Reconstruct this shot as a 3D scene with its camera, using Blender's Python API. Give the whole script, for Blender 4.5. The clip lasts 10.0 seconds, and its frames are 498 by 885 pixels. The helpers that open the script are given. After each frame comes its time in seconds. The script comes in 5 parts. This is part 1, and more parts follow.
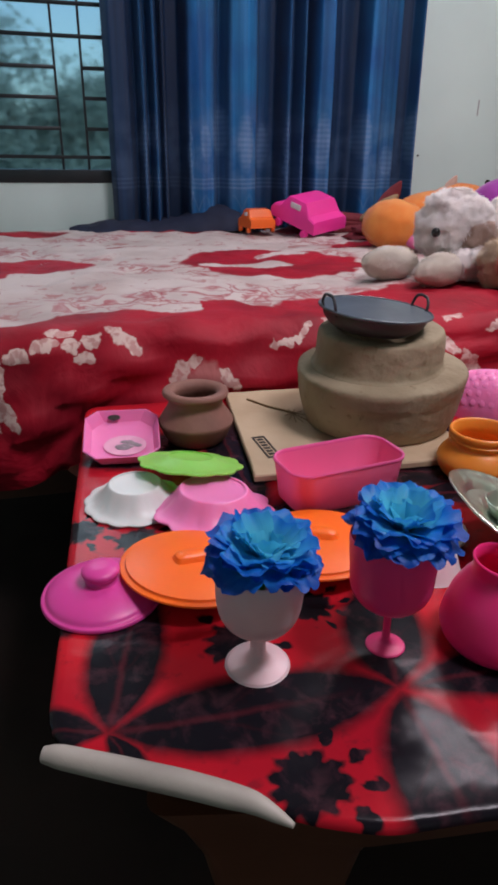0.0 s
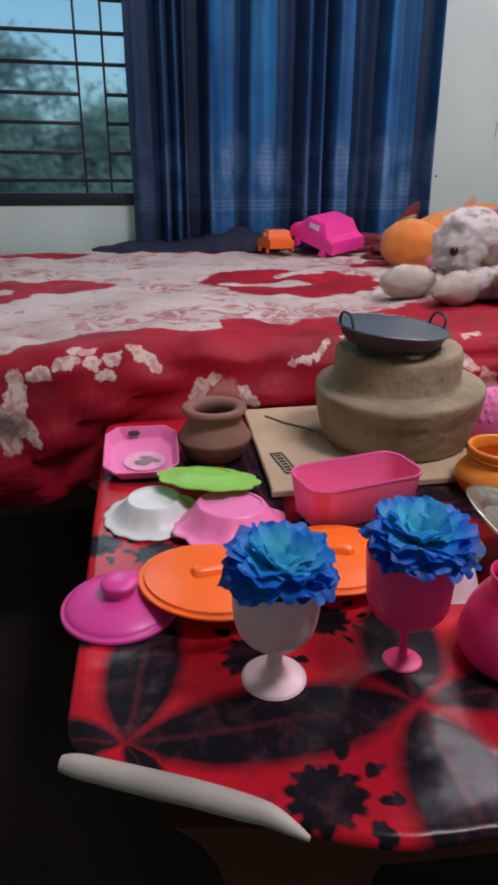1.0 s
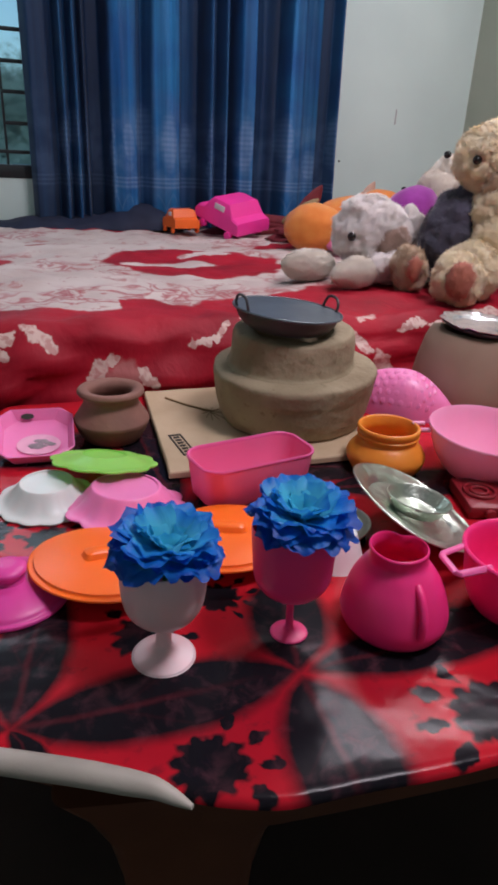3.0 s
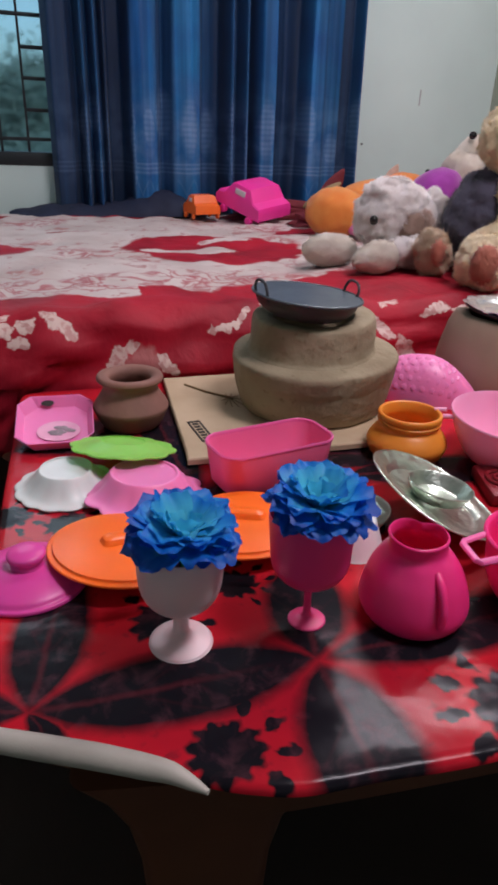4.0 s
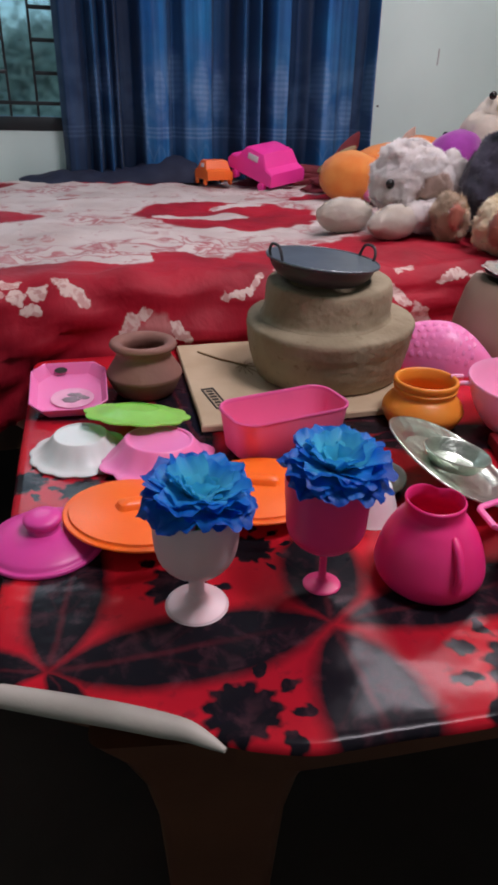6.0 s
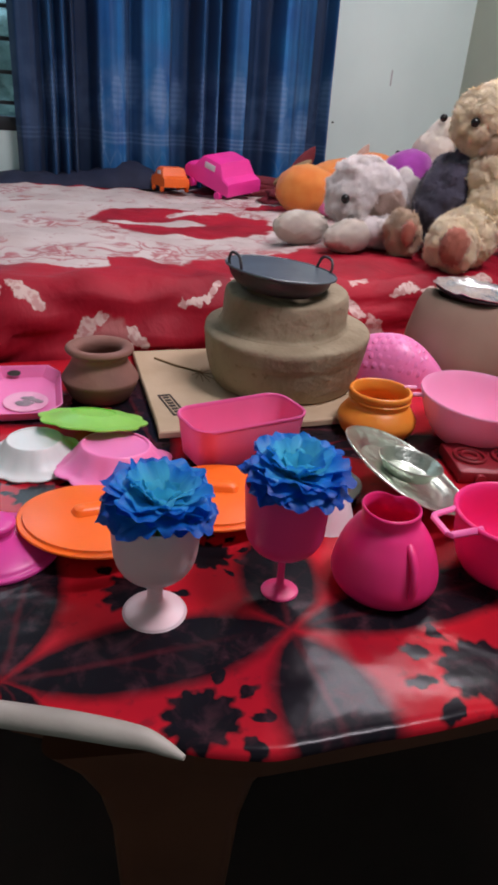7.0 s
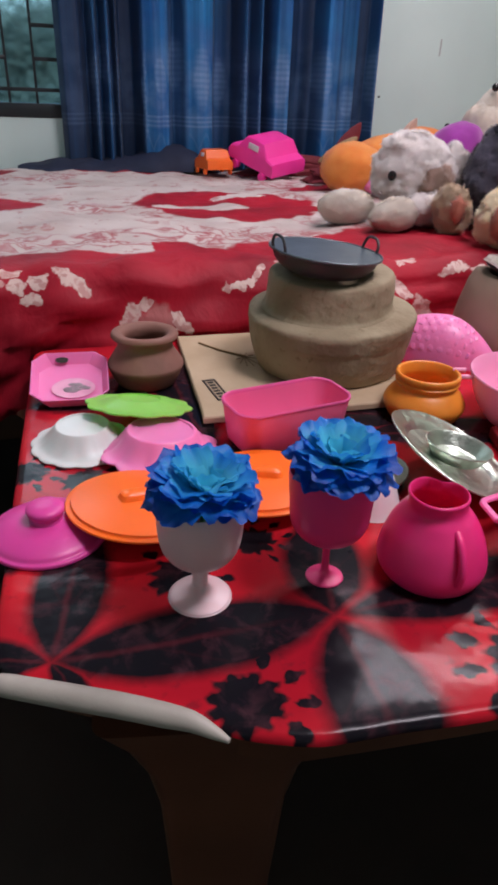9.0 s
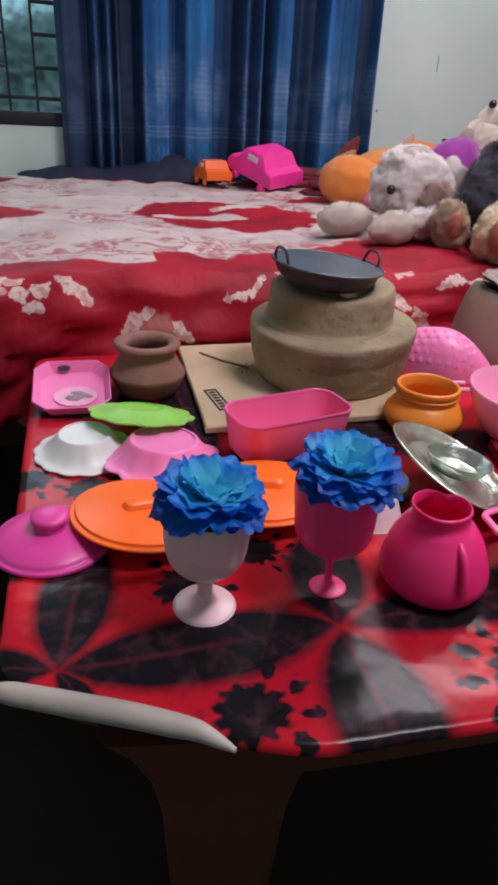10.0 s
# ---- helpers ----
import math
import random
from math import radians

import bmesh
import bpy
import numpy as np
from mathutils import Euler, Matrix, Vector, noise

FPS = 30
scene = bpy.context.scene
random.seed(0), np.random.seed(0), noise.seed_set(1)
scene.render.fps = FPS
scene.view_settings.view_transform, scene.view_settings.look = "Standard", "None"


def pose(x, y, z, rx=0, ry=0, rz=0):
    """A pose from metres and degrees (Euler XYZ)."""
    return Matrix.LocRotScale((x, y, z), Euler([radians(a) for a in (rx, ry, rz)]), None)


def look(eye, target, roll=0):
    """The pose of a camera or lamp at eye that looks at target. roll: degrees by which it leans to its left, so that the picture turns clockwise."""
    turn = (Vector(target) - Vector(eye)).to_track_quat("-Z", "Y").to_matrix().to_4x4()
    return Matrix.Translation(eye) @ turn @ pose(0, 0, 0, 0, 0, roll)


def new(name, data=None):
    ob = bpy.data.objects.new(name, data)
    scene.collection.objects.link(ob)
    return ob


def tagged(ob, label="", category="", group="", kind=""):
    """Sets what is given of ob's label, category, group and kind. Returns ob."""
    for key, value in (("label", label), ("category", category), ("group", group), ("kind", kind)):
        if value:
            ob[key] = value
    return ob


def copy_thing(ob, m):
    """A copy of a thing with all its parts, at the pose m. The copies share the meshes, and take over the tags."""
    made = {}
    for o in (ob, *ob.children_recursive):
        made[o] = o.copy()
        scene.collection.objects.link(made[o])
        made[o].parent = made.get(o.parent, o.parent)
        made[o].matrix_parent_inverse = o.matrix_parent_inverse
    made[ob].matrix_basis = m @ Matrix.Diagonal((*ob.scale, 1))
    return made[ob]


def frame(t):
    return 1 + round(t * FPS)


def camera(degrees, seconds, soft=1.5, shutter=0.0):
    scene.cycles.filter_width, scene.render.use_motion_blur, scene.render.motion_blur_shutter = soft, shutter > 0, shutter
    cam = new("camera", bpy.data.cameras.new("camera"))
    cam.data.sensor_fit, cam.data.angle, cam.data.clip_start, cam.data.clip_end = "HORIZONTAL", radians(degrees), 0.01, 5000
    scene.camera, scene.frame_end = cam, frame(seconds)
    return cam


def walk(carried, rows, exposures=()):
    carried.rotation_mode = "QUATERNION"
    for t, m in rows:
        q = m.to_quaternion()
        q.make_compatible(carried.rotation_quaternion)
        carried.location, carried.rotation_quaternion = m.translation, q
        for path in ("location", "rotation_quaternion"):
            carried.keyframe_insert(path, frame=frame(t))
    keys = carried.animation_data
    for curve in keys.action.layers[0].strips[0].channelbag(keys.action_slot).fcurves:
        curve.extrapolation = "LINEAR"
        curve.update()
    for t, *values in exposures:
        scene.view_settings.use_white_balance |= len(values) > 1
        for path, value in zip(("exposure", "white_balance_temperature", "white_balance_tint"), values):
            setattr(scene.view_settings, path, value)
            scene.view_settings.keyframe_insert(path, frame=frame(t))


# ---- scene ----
cam = camera(42.0, 10.0, soft=3.3)
PATH = [
    (0, (0.039, 0.049, 0.408), (0.502, 1.813, -0.412), 0.9),
    (0.5, (0.031, 0.056, 0.4), (0.432, 1.835, -0.421), 1.0),
    (1, (0.038, 0.04, 0.407), (0.45, 1.841, -0.36), 0.4),
    (1.5, (0.046, 0.037, 0.409), (0.522, 1.818, -0.364), 0.9),
    (2, (0.046, 0.029, 0.413), (0.641, 1.765, -0.38), 2.3),
    (2.5, (0.056, 0.024, 0.413), (0.776, 1.712, -0.382), 3.8),
    (2.7, (0.058, 0.025, 0.412), (0.748, 1.717, -0.390), 3.4),
    (3.8, (0.064, 0.028, 0.408), (0.680, 1.735, -0.421), 2.4),
    (4, (0.065, 0.029, 0.407), (0.656, 1.74, -0.442), 2.1),
    (4.5, (0.058, 0.016, 0.413), (0.691, 1.73, -0.4), 2.5),
    (5, (0.048, 0.028, 0.408), (0.588, 1.747, -0.461), 2.8),
    (5.5, (0.046, 0.029, 0.402), (0.712, 1.704, -0.463), 4.8),
    (6, (0.062, 0.031, 0.399), (0.61, 1.716, -0.529), 1.7),
    (6.2, (0.05, 0.033, 0.397), (0.741, 1.698, -0.468), 4.4),
    (7.3, (0.053, 0.029, 0.399), (0.753, 1.667, -0.51), 4.9),
    (7.5, (0.052, 0.024, 0.404), (0.808, 1.642, -0.495), 6.0),
    (8, (0.057, 0.029, 0.402), (0.61, 1.709, -0.531), 2.2),
    (8.5, (0.05, 0.023, 0.409), (0.718, 1.672, -0.504), 4.2),
    (9, (0.055, 0.034, 0.399), (0.612, 1.703, -0.552), 2.4),
    (9.5, (0.049, 0.033, 0.401), (0.696, 1.698, -0.497), 4.1),
    (10, (0.042, 0.034, 0.403), (0.624, 1.708, -0.524), 3.4),
]
T = 0.50          # height of the table top over the floor
BED = T + 0.122   # height of the bed's top
up = Matrix.Translation((0, 0, T))
walk(cam, [(t, up @ look(eye, target, roll)) for t, eye, target, roll in PATH],
     exposures=[(0, -0.12), (5.5, -0.12), (6.2, -0.05), (7.4, 0.05), (10, 0.04)])

# ---- light ----
world = bpy.data.worlds.new("world")
scene.world = world
world.use_nodes = True
wn = world.node_tree
sky = wn.nodes.new("ShaderNodeTexSky")
sky.sky_type = "NISHITA"
sky.sun_disc = False
sky.sun_elevation, sky.sun_rotation = radians(45), radians(160)
sky.air_density, sky.dust_density = 1.0, 2.5
wn.links.new(sky.outputs[0], wn.nodes["Background"].inputs[0])
wn.nodes["Background"].inputs[1].default_value = 0.15


def area_lamp(name, at, to, sx, sy, watts, colour):
    data = bpy.data.lights.new(name, "AREA")
    data.shape, data.size, data.size_y, data.energy, data.color = "RECTANGLE", sx, sy, watts, colour
    ob = new(name, data)
    ob.matrix_world = look(at, to)
    return ob


area_lamp("tube_lamp", (1.60, 1.90, T + 2.10), (1.25, 0.85, T), 1.0, 0.07, 25, (1.0, 0.895, 1.0))
# unseen fill from above, added to brighten the sides facing the camera
area_lamp("ceiling_lamp", (1.0, 0.15, T + 2.18), (0.9, 0.9, T + 0.1), 0.6, 0.6, 50, (1.0, 0.895, 1.0))
area_lamp("window_daylight", (-0.05, 2.74, T + 1.36), (0.2, 1.0, T + 0.1), 0.55, 0.5, 5, (0.72, 0.88, 1.0))
scene.view_settings.exposure = 0.0


# ---- materials ----
def shader(name):
    m = bpy.data.materials.new(name)
    m.use_nodes = True
    return m, m.node_tree.nodes, m.node_tree.links, m.node_tree.nodes["Principled BSDF"]


def mat(name, c, c2=None, rough=0.5, scale=12.0, fine=140.0, bump=0.05, metal=0.0, sss=0.0, coat=0.0, sheen=0.0, dist=0.002, deep=0.006, spots=None, trans=0.0):
    """Two tones over a large and a fine noise, relief, and gloss."""
    m, n, l, b = shader(name)
    c2 = c2 or tuple(0.78 * v for v in c)
    tc = n.new("ShaderNodeTexCoord")
    big, small = n.new("ShaderNodeTexNoise"), n.new("ShaderNodeTexNoise")
    big.inputs["Scale"].default_value, big.inputs["Detail"].default_value = scale, 4
    small.inputs["Scale"].default_value, small.inputs["Detail"].default_value = fine, 3
    for q in (big, small):
        l.new(tc.outputs["Object"], q.inputs["Vector"])
    ramp = n.new("ShaderNodeMapRange")
    ramp.inputs[1].default_value, ramp.inputs[2].default_value = 0.35, 0.68
    l.new(big.outputs["Fac"], ramp.inputs[0])
    mix = n.new("ShaderNodeMix")
    mix.data_type = "RGBA"
    mix.inputs["A"].default_value, mix.inputs["B"].default_value = (*c, 1), (*c2, 1)
    l.new(ramp.outputs[0], mix.inputs["Factor"])
    out = mix.outputs["Result"]
    if spots:
        lo, hi, c3 = spots
        r2 = n.new("ShaderNodeMapRange")
        r2.inputs[1].default_value, r2.inputs[2].default_value = lo, hi
        l.new(small.outputs["Fac"], r2.inputs[0])
        m2 = n.new("ShaderNodeMix")
        m2.data_type = "RGBA"
        m2.inputs["B"].default_value = (*c3, 1)
        l.new(r2.outputs[0], m2.inputs["Factor"])
        l.new(out, m2.inputs["A"])
        out = m2.outputs["Result"]
    l.new(out, b.inputs["Base Color"])
    rr = n.new("ShaderNodeMapRange")
    rr.inputs[3].default_value, rr.inputs[4].default_value = rough * 0.8, min(1, rough * 1.2)
    l.new(big.outputs["Fac"], rr.inputs[0])
    l.new(rr.outputs[0], b.inputs["Roughness"])
    b.inputs["Metallic"].default_value = metal
    if sss:
        b.inputs["Subsurface Weight"].default_value = sss
        b.inputs["Subsurface Radius"].default_value = (1, 0.5, 0.5) if deep < 0.01 else (1, 0.9, 0.8)
        b.inputs["Subsurface Scale"].default_value = deep
    b.inputs["Coat Weight"].default_value = coat
    b.inputs["Sheen Weight"].default_value = sheen
    b.inputs["Transmission Weight"].default_value = trans
    if bump:
        bp = n.new("ShaderNodeBump")
        bp.inputs["Strength"].default_value, bp.inputs["Distance"].default_value = bump, dist
        l.new(small.outputs["Fac"], bp.inputs["Height"])
        l.new(bp.outputs[0], b.inputs["Normal"])
    return m


def plastic(name, c, c2=None, rough=0.38, sss=0.25):
    return mat(name, c, c2 or tuple(0.9 * v for v in c), rough=rough, scale=9, fine=260, bump=0.04, sss=sss)


def ellipse_mask(n, l, vec, cx, cy, a, b, turn, soft=0.25):
    mp = n.new("ShaderNodeMapping")
    mp.vector_type = "TEXTURE"
    mp.inputs["Location"].default_value = (cx, cy, 0)
    mp.inputs["Rotation"].default_value = (0, 0, radians(turn))
    mp.inputs["Scale"].default_value = (a, b, 1000)
    l.new(vec, mp.inputs["Vector"])
    ln = n.new("ShaderNodeVectorMath")
    ln.operation = "LENGTH"
    l.new(mp.outputs[0], ln.inputs[0])
    mr = n.new("ShaderNodeMapRange")
    mr.inputs[1].default_value, mr.inputs[2].default_value = 1 + soft / 2, 1 - soft / 2
    l.new(ln.outputs["Value"], mr.inputs[0])
    return mr.outputs[0]


def math_node(n, l, op, a, b=None, clamp=False):
    q = n.new("ShaderNodeMath")
    q.operation, q.use_clamp = op, clamp
    for i, v in enumerate((a, b)):
        if v is None:
            continue
        if isinstance(v, (int, float)):
            q.inputs[i].default_value = v
        else:
            l.new(v, q.inputs[i])
    return q.outputs[0]


def blend(n, l, fac, a, b):
    q = n.new("ShaderNodeMix")
    q.data_type = "RGBA"
    for key, v in (("Factor", fac), ("A", a), ("B", b)):
        if isinstance(v, tuple):
            q.inputs[key].default_value = (*v, 1)
        elif isinstance(v, (int, float)):
            q.inputs[key].default_value = v
        else:
            l.new(v, q.inputs[key])
    return q.outputs["Result"]


def noise_of(n, l, vec, scale, detail=3.0, rough=0.5):
    q = n.new("ShaderNodeTexNoise")
    q.inputs["Scale"].default_value, q.inputs["Detail"].default_value, q.inputs["Roughness"].default_value = scale, detail, rough
    l.new(vec, q.inputs["Vector"])
    return q


def step_of(n, l, v, lo, hi):
    q = n.new("ShaderNodeMapRange")
    q.inputs[1].default_value, q.inputs[2].default_value = lo, hi
    l.new(v, q.inputs[0])
    return q.outputs[0]


def wobble(n, l, vec, scale, amount, detail=2.0):
    """The vector pushed about by noise."""
    q = noise_of(n, l, vec, scale, detail)
    s = n.new("ShaderNodeVectorMath")
    s.operation = "SUBTRACT"
    l.new(q.outputs["Color"], s.inputs[0])
    s.inputs[1].default_value = (0.5, 0.5, 0.5)
    k = n.new("ShaderNodeVectorMath")
    k.operation = "MULTIPLY_ADD"
    l.new(s.outputs[0], k.inputs[0])
    k.inputs[1].default_value = (amount, amount, 0)
    l.new(vec, k.inputs[2])
    return k.outputs[0]


def oilcloth():
    """Printed glossy oilcloth: red with black leaves and ragged black flowers."""
    m, n, l, b = shader("red_black_oilcloth")
    p = n.new("ShaderNodeTexCoord").outputs["Object"]
    leaf_p = wobble(n, l, wobble(n, l, p, 9, 0.012, 2), 70, 0.005, 2)
    flower_p = wobble(n, l, p, 90, 0.012, 1.0)
    leaves = [(0.03, 0.422, 0.075, 0.61, 0.034), (0.028, 0.424, 0.272, 0.416, 0.040), (0.268, 0.412, 0.306, 0.56, 0.040), (0.268, 0.410, 0.262, 0.235, 0.046),
              (0.275, 0.411, 0.56, 0.425, 0.036), (0.03, 0.425, -0.09, 0.47, 0.022), (0.03, 0.425, 0.065, 0.345, 0.014), (0.40, 0.80, 0.54, 0.76, 0.05),
              (0.48, 0.84, 0.72, 0.92, 0.04), (0.42, 0.57, 0.42, 0.75, 0.035), (0.46, 0.30, 0.66, 0.42, 0.03), (0.20, 0.69, 0.48, 0.71, 0.06), (0.44, 0.72, 0.70, 0.68, 0.045),
              (0.02, 0.90, 0.22, 0.96, 0.055), (0.0, 0.54, 0.0, 0.66, 0.04), (0.235, 0.70, 0.235, 1.16, 0.04), (0.67, 0.48, 0.83, 0.62, 0.05)]
    blooms = [(0.166, 0.347, 0.050, -15), (0.148, 0.500, 0.050, 50), (0.230, 0.535, 0.040, 0), (0.405, 0.324, 0.064, 175), (0.013, 0.724, 0.045, 0), (0.078, 0.690, 0.045, 30), (0.60, 0.50, 0.06, 0)]
    dark, vein_line = None, None
    for x0, y0, x1, y1, w in leaves:
        mp = n.new("ShaderNodeMapping")
        mp.vector_type = "TEXTURE"
        mp.inputs["Location"].default_value = ((x0 + x1) / 2, (y0 + y1) / 2, 0)
        mp.inputs["Rotation"].default_value = (0, 0, math.atan2(y1 - y0, x1 - x0))
        mp.inputs["Scale"].default_value = (math.hypot(x1 - x0, y1 - y0) / 2, w, 1000)
        l.new(leaf_p, mp.inputs["Vector"])
        s = n.new("ShaderNodeSeparateXYZ")
        l.new(mp.outputs[0], s.inputs[0])
        av = math_node(n, l, "ABSOLUTE", s.outputs["Y"])
        inside = math_node(n, l, "SUBTRACT", math_node(n, l, "SUBTRACT", 1.0, math_node(n, l, "POWER", math_node(n, l, "ABSOLUTE", s.outputs["X"]), 2.6)), av)
        e = step_of(n, l, inside, -0.16, 0.20)
        dark = e if dark is None else math_node(n, l, "MAXIMUM", dark, e)
        side = math_node(n, l, "FRACT", math_node(n, l, "ADD", math_node(n, l, "MULTIPLY", s.outputs["X"], 1.5), math_node(n, l, "MULTIPLY", av, -0.9)))
        side = math_node(n, l, "MULTIPLY", step_of(n, l, math_node(n, l, "ABSOLUTE", math_node(n, l, "SUBTRACT", side, 0.5)), 0.06, 0.01), 0.25)
        v = math_node(n, l, "MULTIPLY", math_node(n, l, "MAXIMUM", step_of(n, l, av, 0.12, 0.02), side), step_of(n, l, s.outputs["X"], 0.75, -0.2))
        v = math_node(n, l, "MULTIPLY", v, e)
        vein_line = v if vein_line is None else math_node(n, l, "MAXIMUM", vein_line, v)
    for x, y, r, turn in blooms:
        mp = n.new("ShaderNodeMapping")
        mp.vector_type = "TEXTURE"
        mp.inputs["Location"].default_value = (x, y, 0)
        mp.inputs["Rotation"].default_value = (0, 0, radians(turn))
        mp.inputs["Scale"].default_value = (r, r * 0.9, 1000)
        l.new(flower_p, mp.inputs["Vector"])
        s = n.new("ShaderNodeSeparateXYZ")
        l.new(mp.outputs[0], s.inputs[0])
        ang = math_node(n, l, "ARCTAN2", s.outputs["Y"], s.outputs["X"])
        ln = n.new("ShaderNodeVectorMath")
        ln.operation = "LENGTH"
        l.new(mp.outputs[0], ln.inputs[0])
        rad = ln.outputs["Value"]
        core = step_of(n, l, math_node(n, l, "SUBTRACT", math_node(n, l, "ADD", 0.58, math_node(n, l, "MULTIPLY", math_node(n, l, "SINE", math_node(n, l, "MULTIPLY", ang, 11.0)), 0.06)), rad), -0.05, 0.05)
        blade = math_node(n, l, "SUBTRACT", math_node(n, l, "COSINE", math_node(n, l, "MULTIPLY", ang, 10.0)), math_node(n, l, "MULTIPLY", math_node(n, l, "ABSOLUTE", math_node(n, l, "SUBTRACT", rad, 0.92)), 4.4))
        # loose petals on one side only
        blade = math_node(n, l, "SUBTRACT", blade, math_node(n, l, "MULTIPLY", step_of(n, l, math_node(n, l, "COSINE", ang), 0.25, -0.05), 3.0))
        e = math_node(n, l, "MAXIMUM", core, step_of(n, l, blade, -0.15, 0.25))
        dark = math_node(n, l, "MAXIMUM", dark, e)
    tone = noise_of(n, l, p, 7, 3).outputs["Fac"]
    red = blend(n, l, step_of(n, l, tone, 0.35, 0.7), (0.55, 0.013, 0.024), (0.32, 0.008, 0.020))
    vein = noise_of(n, l, wobble(n, l, p, 20, 0.05), 38, 4, 0.6).outputs["Fac"]
    black = blend(n, l, step_of(n, l, vein, 0.5, 0.74), (0.008, 0.007, 0.010), (0.06, 0.022, 0.03))
    fleck = step_of(n, l, noise_of(n, l, p, 60, 3).outputs["Fac"], 0.6, 0.7)
    red = blend(n, l, math_node(n, l, "MULTIPLY", fleck, 0.5), red, (0.12, 0.012, 0.02))
    black = blend(n, l, math_node(n, l, "MULTIPLY", vein_line, 0.20), black, (0.22, 0.02, 0.03))
    l.new(blend(n, l, dark, red, black), b.inputs["Base Color"])
    rr = n.new("ShaderNodeMapRange")
    rr.inputs[3].default_value, rr.inputs[4].default_value = 0.15, 0.25
    l.new(tone, rr.inputs[0])
    l.new(rr.outputs[0], b.inputs["Roughness"])
    bp = n.new("ShaderNodeBump")
    b.inputs["Specular IOR Level"].default_value = 0.12
    bp.inputs["Strength"].default_value, bp.inputs["Distance"].default_value = 0.30, 0.010
    l.new(noise_of(n, l, p, 13, 3).outputs["Fac"], bp.inputs["Height"])
    l.new(bp.outputs[0], b.inputs["Normal"])
    return m


def bedspread_cloth():
    """Red cotton with a large pale floral field and pale lace leaves along its side."""
    m, n, l, b = shader("red_white_floral_cotton")
    tc = n.new("ShaderNodeTexCoord")
    p = tc.outputs["UV"]
    q = wobble(n, l, wobble(n, l, p, 3.0, 0.05, 1), 15, 0.075, 5)
    q2 = wobble(n, l, p, 55, 0.030, 3)
    sx = n.new("ShaderNodeSeparateXYZ")
    l.new(q, sx.inputs[0])
    # the pale field lies behind a ragged line that bends back towards the far end
    bend = math_node(n, l, "MULTIPLY", math_node(n, l, "MAXIMUM", math_node(n, l, "SUBTRACT", sx.outputs["X"], 0.3), 0.0), 0.42)
    bend = math_node(n, l, "ADD", bend, math_node(n, l, "MULTIPLY", math_node(n, l, "MINIMUM", sx.outputs["X"], 0.0), 0.6))
    line = math_node(n, l, "SUBTRACT", sx.outputs["Y"], bend)
    pale = step_of(n, l, line, 1.279, 1.289)
    for row in ((0.58, 1.86, 0.25, 0.21, 0), (0.32, 1.30, 0.06, 0.08, 10), (-0.10, 1.86, 0.19, 0.13, 8), (-0.32, 1.66, 0.2, 0.08, 20), (-0.2, 2.60, 0.24, 0.08, 0), (0.42, 2.62, 0.2, 0.05, 0), (0.95, 2.15, 0.12, 0.05, 20), (1.6, 1.9, 0.3, 0.4, 0),
                (0.18, 2.2, 0.05, 0.02, 0)):
        pale = math_node(n, l, "SUBTRACT", pale, ellipse_mask(n, l, q, *row, soft=0.06), True)
    for row in ((0.50, 1.82, 0.135, 0.042, 0), (0.62, 1.95, 0.08, 0.02, 10), (0.68, 1.97, 0.05, 0.03, 20), (-0.25, 1.80, 0.07, 0.05, 0), (-0.05, 1.93, 0.03, 0.02, 0)):
        pale = math_node(n, l, "MAXIMUM", pale, ellipse_mask(n, l, q, *row, soft=0.1))
    pale = math_node(n, l, "SUBTRACT", pale, ellipse_mask(n, l, q, 0.46, 1.80, 0.05, 0.028, 0, soft=0.1), True)
    # lace leaves on the red
    lace = None
    for row in ((-0.113, 1.138, 0.016, 0.03, 5), (-0.118, 1.10, 0.018, 0.035, 0), (-0.10, 1.06, 0.013, 0.04, 25), (-0.135, 1.06, 0.025, 0.05, 0), (-0.074, 1.155, 0.022, 0.013, 0), (-0.03, 1.170, 0.024, 0.012, 0),
                (0.014, 1.166, 0.017, 0.012, 0), (0.050, 1.172, 0.018, 0.012, 0), (0.036, 1.146, 0.018, 0.010, 0), (0.0, 1.19, 0.028, 0.009, 0), (0.105, 1.168, 0.036, 0.013, -38), (0.200, 1.100, 0.016, 0.027, -18),
                (0.288, 1.092, 0.011, 0.026, 38), (0.225, 1.078, 0.020, 0.008, 0), (0.222, 1.126, 0.02, 0.007, 20), (0.405, 1.152, 0.034, 0.007, 10), (0.44, 1.172, 0.022, 0.006, 40), (0.50, 1.185, 0.012, 0.03, 30)):
        e = ellipse_mask(n, l, q2, *row, soft=0.5)
        lace = e if lace is None else math_node(n, l, "MAXIMUM", lace, e)
    for row in ((0.68, 1.173, 0.03, 0.012, -40), (0.729, 1.142, 0.035, 0.014, -50), (0.785, 1.09, 0.04, 0.016, -50), (0.815, 1.045, 0.03, 0.02, -60), (0.764, 1.079, 0.025, 0.010, 30),
                (0.855, 1.168, 0.035, 0.012, 10), (0.92, 1.157, 0.03, 0.010, -15), (1.05, 1.19, 0.05, 0.014, 8), (0.76, 1.20, 0.03, 0.009, 20)):
        lace = math_node(n, l, "MAXIMUM", lace, ellipse_mask(n, l, q2, *row, soft=0.5))
    stripe = noise_of(n, l, wobble(n, l, p, 30, 0.03, 2), 70, 2).outputs["Fac"]
    veil = math_node(n, l, "MULTIPLY", ellipse_mask(n, l, q2, 0.246, 1.100, 0.03, 0.027, 0, soft=0.4), 0.30)
